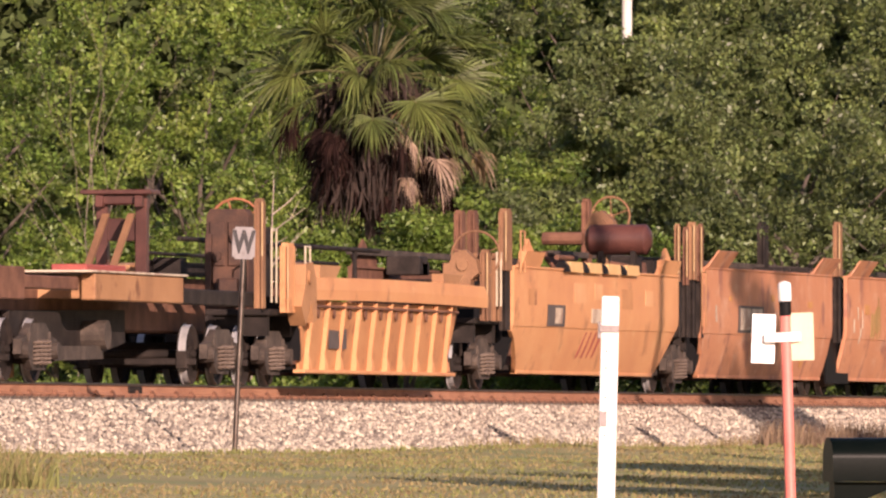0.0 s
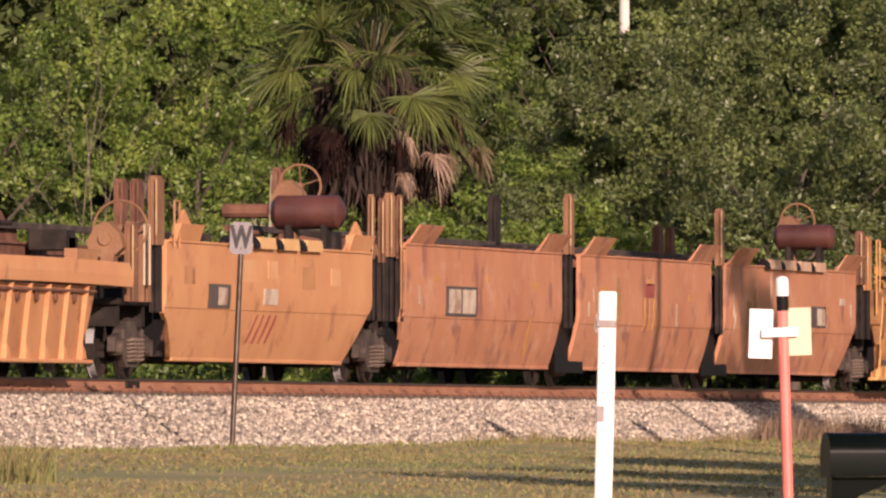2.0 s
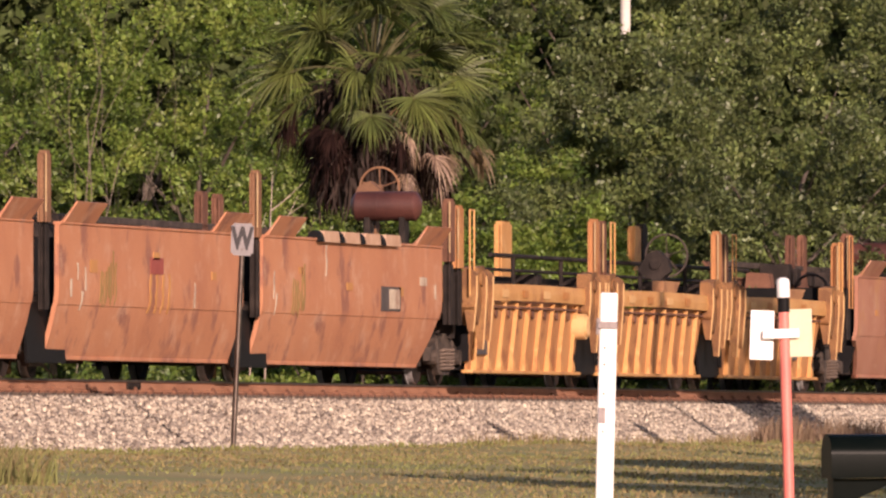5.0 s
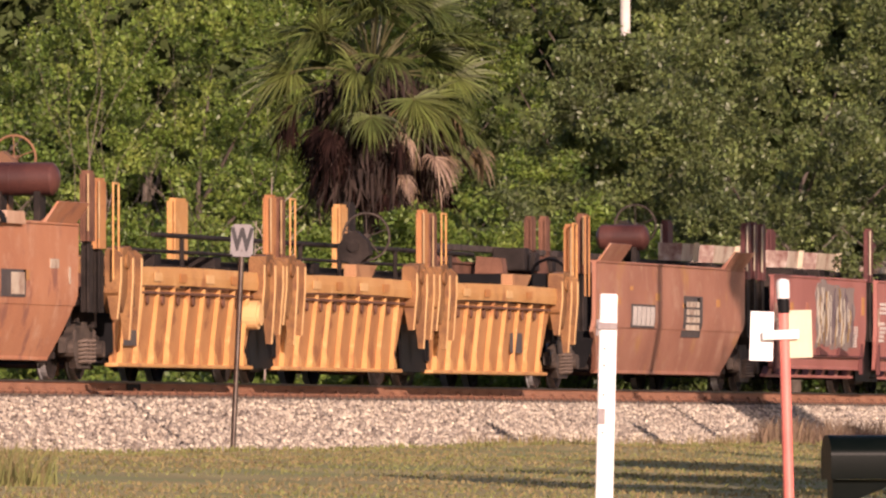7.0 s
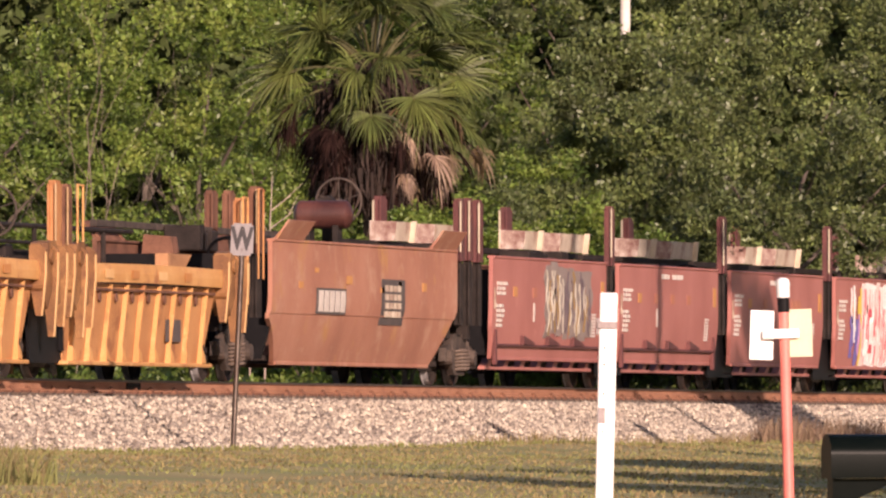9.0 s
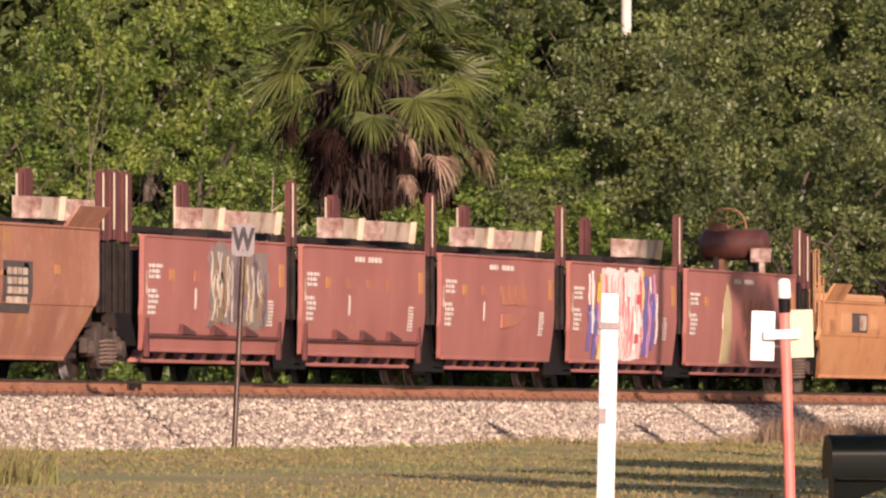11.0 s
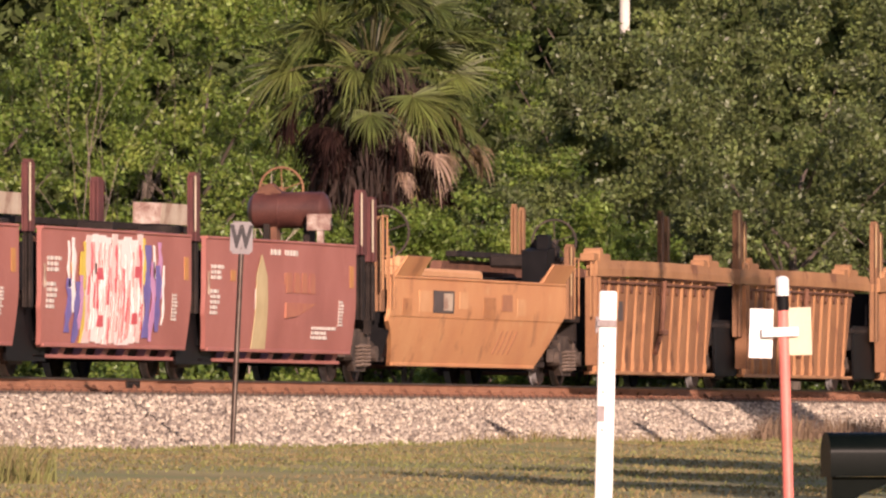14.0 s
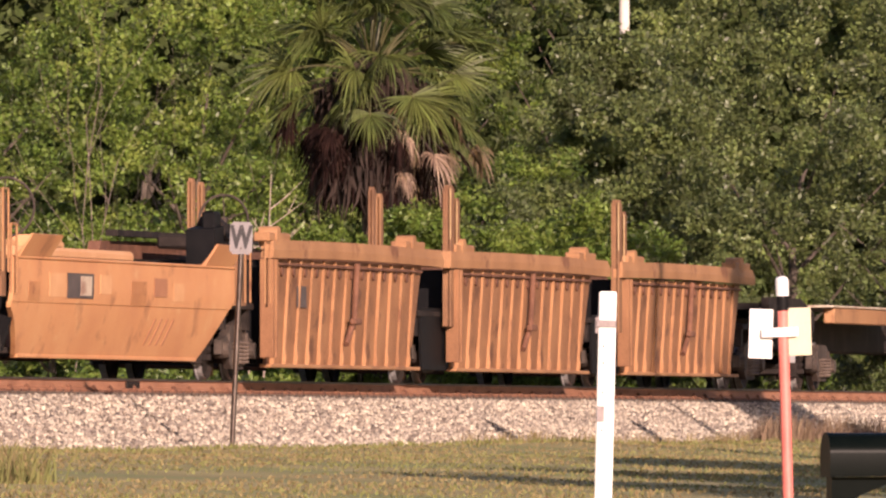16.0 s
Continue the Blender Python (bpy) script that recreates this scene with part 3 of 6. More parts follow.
def ribbed_well(q0, q1, ztop, chord, ribs, paint, label, lean=0.12, over_l=0.0, over_r=1.0, holes=True, seed=2.0, rib=0.09):
    """A well unit with a heavy top chord and upright stiffening ribs on the sides."""
    L = q1 - q0
    car = unit("well_car", q0, label)
    zc = ztop - chord
    for s in (-1, 1):
        skin = paint if s < 0 else M_RUST

        def side(bm):
            if s > 0:
                bmesh.ops.scale(bm, vec=(1, -1, 1), verts=bm.verts)
            return bm
        bm = bmesh.new()
        rows = [(0.24 + (zc - 0.24) * k / 5, -1.38 + lean * (1 - k / 5), 0.25 * (1 - k / 5), L - 0.5 * (1 - k / 5)) for k in range(6)]
        plate(bm, rows, 0.05, 16, 0.015, 0.0, seed)
        # near panel between the ribs takes a duller, darker copy of the paint
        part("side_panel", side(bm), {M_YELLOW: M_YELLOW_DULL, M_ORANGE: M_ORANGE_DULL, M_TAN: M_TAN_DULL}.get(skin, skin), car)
        bm = bmesh.new()
        rows = [(zc, -1.50, -over_l, L + over_r), (zc + chord * 0.45, -1.51, -over_l, L + over_r), (ztop, -1.49, -over_l + 0.05, L + over_r - 0.2)]
        plate(bm, rows, 0.20, 14, 0.012, 0.03, seed + 3)
        part("top_chord", side(bm), skin, car)
        bm = bmesh.new()
        box(bm, 0.1, L - 0.2, -1.50 + lean, -1.30 + lean, 0.20, 0.26, 0.012)
        part("bottom_chord", side(bm), skin, car)
        bm = bmesh.new()
        rod(bm, (0.1, -1.42, zc - 0.09), (L - 0.2, -1.42, zc - 0.09), 0.024, seg=8)
        part("side_pipe", side(bm), M_RUST, car)
        if holes and s < 0:
            for k in range(ribs - 1):
                x = 0.55 + (L - 1.3) * (k + 0.45) / (ribs - 1)
                part("drain_hole", rod(bmesh.new(), (x, -1.40, zc - 0.19), (x, -1.375, zc - 0.19), 0.085, seg=12), M_RUST, car)
        for k in range(ribs):
            x = 0.55 + (L - 1.3) * k / (ribs - 1)
            bm = bmesh.new()
            prism(bm, [(-1.36, zc), (-1.36 - rib, zc), (-1.355 - rib + lean * 0.8, 0.5), (-1.39 - rib + lean, 0.38), (-1.38 - rib + lean, 0.26), (-1.36 + lean, 0.26)], "x", x - 0.03, x + 0.03)
            part("rib", side(bm), skin, car)
            if s < 0 and rib > 0.07:
                bm = bmesh.new()
                prism(bm, [(x + 0.03, 0.27), (x + 0.30, 0.27), (x + 0.22, 0.40), (x + 0.03, 0.50)], "y", -1.37 - rib + lean, -1.36 + lean)
                part("foot_gusset", bm, skin, car)
    # frame and bulkheads blackened to stand for the gap's shade
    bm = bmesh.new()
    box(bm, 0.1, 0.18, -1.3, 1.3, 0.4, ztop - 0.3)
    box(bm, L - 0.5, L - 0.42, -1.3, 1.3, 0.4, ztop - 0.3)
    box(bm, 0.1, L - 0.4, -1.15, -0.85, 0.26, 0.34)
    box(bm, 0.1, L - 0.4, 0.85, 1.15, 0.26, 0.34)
    part("well_frame", bm, M_BLACK, car, "floor frame and bulkheads blackened for shade")
    return car


def corner_casting(car, x, paint, ztop, hang=True):
    """The heavy bracket that carries a unit's corner over the shared truck."""
    for s in (-1, 1):
        bm = bmesh.new()
        prism(bm, [(x - 0.55, ztop - 0.55), (x - 0.25, ztop - 0.2), (x - 0.2, ztop + 0.12), (x + 0.3, ztop + 0.16), (x + 0.55, ztop - 0.1), (x + 0.6, ztop - 0.75), (x + 0.35, ztop - 0.8), (x + 0.2, ztop - 0.45), (x - 0.2, ztop - 0.85)], "y", -1.56, -1.30)
        rod(bm, (x, -1.60, ztop - 0.08), (x, -1.30, ztop - 0.08), 0.11, seg=14)
        if hang:
            for k, (dx, y0, zb) in enumerate(((-0.5, -1.60, 0.95), (0.1, -1.64, 1.25), (0.75, -1.62, 1.1))):
                prism(bm, [(y0, ztop + 0.02), (y0, ztop - 0.35), (y0 + 0.06, ztop - zb), (y0 + 0.15, ztop - zb), (y0 + 0.25, ztop - 0.4), (y0 + 0.25, ztop + 0.08), (y0 + 0.1, ztop + 0.1)], "x", x + dx, x + dx + 0.06)
        if s > 0:
            bmesh.ops.scale(bm, vec=(1, -1, 1), verts=bm.verts)
        c = part("corner_bracket", bm, paint, car)
        # pale strip along each hanging plate's outer edge
        if hang and s < 0:
            for dx, y0, zb in ((-0.5, -1.60, 0.95), (0.1, -1.64, 1.25), (0.75, -1.62, 1.1)):
                bm = bmesh.new()
                prism(bm, [(y0 - 0.006, ztop - 0.02), (y0 - 0.006, ztop - 0.35), (y0 + 0.054, ztop - zb), (y0 + 0.066, ztop - zb), (y0 + 0.010, ztop - 0.35), (y0 + 0.010, ztop - 0.02)], "x", x + dx - 0.006, x + dx + 0.066)
                part("pale_plate_edge", bm, M_YPALE, c, "pale plate edge")


def decal(car, x, z, w, h, mat, name="placard", tuck=0.24, wave=0.0, seed=0, taper=0.0, off=0.012, y=None, lean=0.0):
    """A thin painted or riveted sheet that follows the pressed side."""
    rng = random.Random(seed)
    ph = rng.uniform(0, 6)
    bm = bmesh.new()
    n = max(1, int(h / 0.12))
    vs = []
    for k in range(n + 1):
        t = k / n
        zz = z + h * t
        yy = (panel_y(zz, tuck) if y is None else y) - off
        dx = wave * math.sin(ph + 9 * t) + wave * 0.5 * math.sin(ph * 2 + 23 * t) + lean * t
        ww = w * (1 - taper * t) * (1 + (0.35 * math.sin(ph * 3 + 14 * t) if wave else 0))
        c = x + w / 2 + dx
        vs.append((bm.verts.new((c - ww / 2, yy, zz)), bm.verts.new((c + ww / 2, yy, zz))))
    for (a, b), (c, d) in zip(vs, vs[1:]):
        bm.faces.new((a, b, d, c))
    r = bmesh.ops.extrude_face_region(bm, geom=bm.faces[:])
    bmesh.ops.translate(bm, vec=(0, 0.008, 0), verts=[v for v in r["geom"] if isinstance(v, bmesh.types.BMVert)])
    return part(name, bm, mat, car)


def bars(car, x, z, w, h, rows, mat=None, tuck=0.24, gap=0.5, low=0.5, high=0.9):
    """Stencilled writing too small to read: short flat bars in lines."""
    rng = random.Random(int(x * 100) + rows)
    bm = bmesh.new()
    for r in range(rows):
        zz = z - r * h * (1 + gap)
        yy = panel_y(zz, tuck) - 0.013
        k, end = x, x + w * rng.uniform(low, high)
        while k < end - 0.05:
            b = min(rng.uniform(0.12, 0.3), end - k)
            box(bm, k, k + b, yy, yy + 0.012, zz - h, zz)
            k += b + 0.05
    return part("stencil", bm, mat or M_WHITE, car, "small faded stencilled marks", kind="stuff")


# ---- the cars in order ----
M_OCHRE = material("ochre_patch_paint", [(0.44, 0.20, 0.07), (0.55, 0.28, 0.09)], 3.0, 0.7, bump=0.1)
M_OCHRE_FADED = material("faded_ochre_emblem", [(0.37, 0.135, 0.10), (0.44, 0.185, 0.10)], 2.5, 0.7, bump=0.05)
M_ORANGE_PALE = material("faded_orange_patch", [(0.58, 0.30, 0.14), (0.66, 0.37, 0.19)], 2.0, 0.7, bump=0.1)
M_YPATCH = material("orange_rust_patch", [(0.42, 0.17, 0.05), (0.50, 0.22, 0.07)], 3.0, 0.7, bump=0.1)
M_PLACARD = material("dull_dark_placard", [(0.06, 0.05, 0.05), (0.11, 0.085, 0.08)], 3.0, 0.7, bump=0.1)
M_GREEN_STAIN = material("greenish_stain", [(0.26, 0.17, 0.06), (0.33, 0.21, 0.08)], 2.0, 0.8, bump=0.1)
M_ORANGE_FADED = material("faded_brown_patch", [(0.34, 0.15, 0.08), (0.42, 0.19, 0.10)], 2.0, 0.7, bump=0.1)
M_TANK = material("dark_rusty_tank", [(0.045, 0.016, 0.014), (0.075, 0.027, 0.022), (0.12, 0.045, 0.035)], 1.8, 0.45, bump=0.12)
M_RED = material("dark_red_paint", [(0.26, 0.05, 0.045), (0.34, 0.08, 0.06)], 3.0, 0.65, bump=0.1)
M_PINKWHITE = material("pale_pink_spray", [(0.70, 0.50, 0.48), (0.82, 0.70, 0.66)], 2.0, 0.5, bump=0.05)
M_SPRAY_WHITE = material("white_spray", [(0.80, 0.74, 0.72), (0.86, 0.84, 0.82)], 2.0, 0.5, bump=0.03)
M_SPRAY_RED = material("red_spray", [(0.55, 0.07, 0.10), (0.66, 0.12, 0.14)], 2.0, 0.5, bump=0.03)
M_SPRAY_ROSE = material("rose_spray", [(0.62, 0.24, 0.24), (0.72, 0.36, 0.34)], 2.0, 0.5, bump=0.03)
M_SPRAY_BLUE = material("blue_spray", [(0.12, 0.10, 0.32), (0.20, 0.16, 0.45)], 2.0, 0.5, bump=0.03)
M_SPRAY_YELLOW = material("yellow_spray", [(0.62, 0.45, 0.05), (0.72, 0.58, 0.10)], 2.0, 0.5, bump=0.03)
M_SPRAY_VIOLET = material("violet_spray", [(0.48, 0.20, 0.42), (0.62, 0.34, 0.55)], 2.0, 0.5, bump=0.03)
M_SPRAY_GREY = material("grey_brown_spray", [(0.20, 0.15, 0.14), (0.29, 0.235, 0.215)], 2.0, 0.5, bump=0.03)
M_SPRAY_DUSK = material("dusky_violet_spray", [(0.10, 0.07, 0.085), (0.16, 0.115, 0.13)], 2.0, 0.5, bump=0.03)
M_SILVER = material("silver_spray", [(0.45, 0.40, 0.33), (0.62, 0.57, 0.48)], 2.0, 0.4, bump=0.03)
M_SPIKE = material("cream_yellow_spray", [(0.46, 0.36, 0.19), (0.60, 0.49, 0.28)], 2.0, 0.5, bump=0.03)
M_EDGE = material("pale_edge", [(0.42, 0.34, 0.24), (0.58, 0.50, 0.38)], 3.0, 0.5, bump=0.05)
M_MOTTLE = material("rusty_white_paint", [(0.15, 0.055, 0.045), (0.30, 0.20, 0.165), (0.52, 0.44, 0.38)], 6.0, 0.65, bump=0.1)
M_MAROON_DK = material("grimy_maroon_paint", [(0.075, 0.022, 0.022), (0.135, 0.040, 0.037)], 2.0, 0.6, bump=0.15)

M_CABINET = material("dark_rusted_cabinet", [(0.03, 0.014, 0.011), (0.06, 0.028, 0.019), (0.11, 0.05, 0.03)], 3.0, 0.75, bump=0.3)
M_REDRUST = material("red_oxide_paint", [(0.26, 0.09, 0.04), (0.38, 0.15, 0.07)], 3.0, 0.7, bump=0.1)
ORANGE_LABEL = "weathered orange smooth-sided container well car"
# leading car: a low spine with a stand on its deck; only its rear passes
Q0 = -40.0
deck = unit("spine_car", Q0, "low rusty spine car with a dark stand on its deck")
bm = bmesh.new()
box(bm, 0, 26.4, -0.5, 0.5, 0.80, 1.40, 0.03)
part("centre_sill", bm, M_RUST, deck)
for x0, x1, z0, z1, y0, mt, nm in ((15.2, 21.0, 1.22, 1.62, 1.40, M_TAN, "side_beam"), (1.0, 10.6, 1.18, 1.66, 1.45, M_RUST, "side_beam"), (10.8, 15.0, 1.36, 1.56, 1.2, M_RUST, "side_beam"), (21.4, 26.6, 1.22, 1.46, 1.25, M_DARK, "side_beam")):
    for s in (-1, 1):
        ya, yb = sorted((s * y0, s * (y0 - 0.22)))
        part(nm, box(bmesh.new(), x0, x1, ya, yb, z0, z1, 0.02), mt, deck)
    k = x0 + 0.1
    while k < x1 - 0.2:
        part("crosspiece", box(bmesh.new(), k, k + 0.1, -y0 + 0.1, y0 - 0.1, z0 + 0.03, z1 - 0.04), mt, deck)
        k += 1.3
bm = bmesh.new()
box(bm, 14.9, 21.2, -1.43, 1.43, 1.63, 1.665, 0.008)
part("deck_plate", bm, M_CREAM, deck, "worn pale deck edge")
bm = bmesh.new()
box(bm, 18.4, 21.0, -0.50, 0.05, 1.66, 1.80, 0.02)
part("red_plate", bm, M_RED, deck, "faded red deck plate")
# stand: two dark posts, a top plate and two leaning rails
bm = bmesh.new()
for y in (-0.40, 0.22):
    box(bm, 22.4, 22.6, y - 0.09, y + 0.09, 1.62, 2.95, 0.01)
    box(bm, 22.2, 22.8, y - 0.06, y + 0.06, 2.72, 2.9, 0.01)
box(bm, 22.2, 22.9, -0.60, 0.52, 2.92, 2.99, 0.01)
box(bm, 22.3, 22.8, -0.36, 0.20, 2.76, 2.92, 0.02)
box(bm, 22.45, 22.55, -0.4, 0.22, 2.2, 2.55, 0.01)
stand = part("stand", bm, M_TANK, deck, "dark steel stand with a top plate")
for y in (-0.30, 0.10):
    bm = bmesh.new()
    prism(bm, [(20.7, 1.64), (20.82, 1.64), (22.25, 2.62), (22.15, 2.62)], "y", y - 0.05, y + 0.05)
    part("leaning_rail", bm, M_POST, stand, "worn leaning rail")
bm = bmesh.new()
for s in (-1, 1):
    prism(bm, [(12.8, 1.05), (20.2, 1.12), (20.2, 0.62), (17.6, 0.36), (14.0, 0.36), (12.8, 0.6)], "y", s * 0.62 - 0.05, s * 0.62 + 0.05)
box(bm, 12.9, 20.1, -0.6, 0.6, 0.56, 1.05, 0.02)
part("underframe", bm, M_DARK, deck, "grey grimy underframe box")
bm = bmesh.new()
rod(bm, (17.5, -1.05, 0.72), (17.5, -0.35, 0.72), 0.22, seg=16)
part("brake_cylinder", bm, M_FRAME, deck)
bm = bmesh.new()
prism(bm, [(13.5, 0.30), (17.6, 0.36), (17.6, 0.56), (13.5, 0.52)], "y", -0.95, -0.85)
part("brake_lever", bm, M_FRAME, deck)
bm = bmesh.new()
prism(bm, [(-0.62, 1.2), (-0.62, 2.70), (-0.55, 2.80), (0.0, 2.80), (0.06, 2.70), (0.06, 1.2)], "x", -0.6, -0.2)
for k in range(2):
    box(bm, -0.64, -0.59, -0.55 + 0.3 * k, -0.30 + 0.3 * k, 1.9, 2.6, 0.01)
box(bm, -0.85, -0.6, -0.5, -0.15, 1.25, 1.7, 0.03)
box(bm, -0.75, -0.6, -0.05, 0.05, 1.3, 2.4, 0.01)
rod(bm, (-0.72, -0.45, 2.35), (-0.6, -0.45, 2.35), 0.10, seg=14)
rod(bm, (-0.72, -0.12, 2.05), (-0.6, -0.12, 2.05), 0.08, seg=14)
CAB = bm
post(deck, 26.5, -1.35, 1.2, 2.92, M_POST, 0.2)
grab(deck, 27.2, -1.38, 1.3, 2.45, M_EDGE)
truck(deck, 12.9)
truck(deck, 25.0)

u1 = ribbed_well(-10.5, 1.4, 1.72, 0.36, 10, M_ORANGE, "orange ribbed container well car with a heavy top chord", over_r=1.9)
cab = part("end_cabinet", CAB, M_CABINET, u1, "tall rusty cabinet on the end platform")
bm = bmesh.new()
ring(bm, (-0.1, -0.30, 2.55), 0.42, 0.022)
for k in range(5):
    a = 1.26 * k
    rod(bm, (-0.1, -0.30, 2.55), (-0.1, -0.30 + 0.42 * math.cos(a), 2.55 + 0.42 * math.sin(a)), 0.016, seg=6)
part("brake_wheel", bm, M_REDRUST, cab, "rusty hand brake wheel")
u2 = smooth_well(5.7, 20.4, 2.08, M_ORANGE, ORANGE_LABEL + " with notched top", 1.3, 1.2, "peak", True, seed=3)
u3 = smooth_well(22.9, 35.9, 2.27, M_PINK, "faded red-brown smooth-sided container well car", 0.6, 0.0, seed=4)
u4 = smooth_well(37.5, 49.7, 2.27, M_PINK, "faded red-brown well car with rust streaks and ochre marks", 0.0, 0.0, seed=5)
u5 = smooth_well(51.1, 64.6, 2.27, M_PINK, "faded red-brown well car with a notched top edge", 0.0, 0.9, humps=True, seed=6)
u6 = ribbed_well(67.3, 76.8, 1.70, 0.28, 9, M_YELLOW, "yellow ribbed container well car with round reservoir", over_r=0.4)
u7 = ribbed_well(78.4, 87.9, 1.70, 0.28, 9, M_YELLOW, "yellow ribbed container well car", over_r=0.4)
u8 = ribbed_well(90.0, 99.8, 1.70, 0.28, 9, M_YELLOW, "yellow ribbed container well car with dark placard", over_r=1.0)
u9 = smooth_well(103.5, 117.6, 2.22, M_BROWN, "rust-brown smooth-sided container well car with white number panels", 1.2, 1.2, seed=9)
MQ = (120.5, 131.5, 142.1, 152.9, 163.6)
maroon = []
for q0, q1, txt in zip(MQ, (130.3, 140.8, 151.5, 162.6, 174.4),
                       ("maroon container well car with dark spray-painted lettering", "maroon container well car with white stencils", "maroon container well car with a faded ochre emblem",
                        "maroon container well car covered in white and blue spray paint", "maroon container well car with a cream painted spike")):
    maroon.append(smooth_well(q0, q1, 2.17, M_MAROON, txt, 0.3, 0.1, flap="", seed=q0, tuck=0.1, low=0.46))
u15 = smooth_well(177.1, 191.5, 1.72, M_ORANGE, ORANGE_LABEL + " with tall corner guides", 1.1, 1.6, flap_z=0.34, seed=15)
u16 = ribbed_well(194.2, 205.7, 2.20, 0.28, 13, M_TAN, "rusty tan ribbed container well car", over_l=0.2, over_r=1.2, lean=0.1, rib=0.06)
u17 = ribbed_well(208.3, 219.9, 2.20, 0.28, 13, M_TAN, "rusty tan ribbed container well car", over_l=0.8, over_r=1.2, lean=0.1, rib=0.06)
u18 = ribbed_well(223.0, 234.0, 2.20, 0.28, 13, M_TAN, "rusty tan ribbed container well car", over_l=0.8, over_r=0.9, lean=0.1, rib=0.06)

tail = unit("spine_car", 238.6, "low dark spine car with rusty deck beams")
bm = bmesh.new()
box(bm, -1.2, 30, -0.5, 0.5, 0.75, 1.35, 0.03)
part("centre_sill", bm, M_DARK, tail)
bm = bmesh.new()
prism(bm, [(-1.5, 1.72), (1.8, 1.72), (3.2, 1.45), (3.2, 1.1), (-0.5, 0.95), (-1.5, 1.2)], "y", -1.35, -1.2)
prism(bm, [(-1.5, 1.72), (1.8, 1.72), (3.2, 1.45), (3.2, 1.1), (-0.5, 0.95), (-1.5, 1.2)], "y", 1.2, 1.35)
box(bm, -1.4, 1.6, -1.2, 1.2, 1.5, 1.62)
part("end_frame", bm, M_DARK, tail, "dark sloping end frame")
for s in (-1, 1):
    ya, yb = sorted((s * 1.42, s * 1.2))
    part("side_beam", box(bmesh.new(), 5.0, 14.0, ya, yb, 1.28, 1.58, 0.02), M_TAN, tail)
bm = bmesh.new()
box(bm, 4.7, 14.3, -1.45, 1.45, 1.585, 1.625, 0.008)
part("deck_plate", bm, M_CREAM, tail, "worn pale deck edge")
post(tail, 0.4, 1.1, 1.5, 2.1, M_DARK, 0.5)
truck(tail, 5.4)

ARTIC = ((u1, -10.5, -11.4), (u1, -10.5, 4.4), (u2, 5.7, 21.6), (u3, 22.9, 37.0), (u4, 37.5, 50.5), (u5, 51.1, 65.9), (u6, 67.3, 77.5), (u7, 78.4, 88.9), (u8, 90.0, 101.8), (u9, 103.5, 118.9),
         (maroon[0], MQ[0], 130.9), (maroon[1], MQ[1], 141.5), (maroon[2], MQ[2], 152.2), (maroon[3], MQ[3], 163.1), (maroon[4], MQ[4], 175.8), (u15, 177.1, 192.7), (u16, 194.2, 207.0), (u17, 208.3, 221.4), (u18, 223.0, 236.0))
for car, q0, tq in ARTIC:
    truck(car, tq - q0 + (0.5 if tq > 0 else 0.0))
    platform(car, tq - q0 - 1.0, tq - q0 + 1.0, 1.2, M_DARK)

# black plates added over shared trucks to make the gaps dark as shade
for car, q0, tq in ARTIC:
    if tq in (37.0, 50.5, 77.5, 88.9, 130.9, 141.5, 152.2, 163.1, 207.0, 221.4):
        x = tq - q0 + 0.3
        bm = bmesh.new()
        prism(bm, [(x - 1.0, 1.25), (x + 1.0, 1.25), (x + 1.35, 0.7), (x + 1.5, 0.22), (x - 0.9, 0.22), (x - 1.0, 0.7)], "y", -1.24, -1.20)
        part("shade_plate", bm, M_BLACK, car, "added black plate for the shade over the truck")

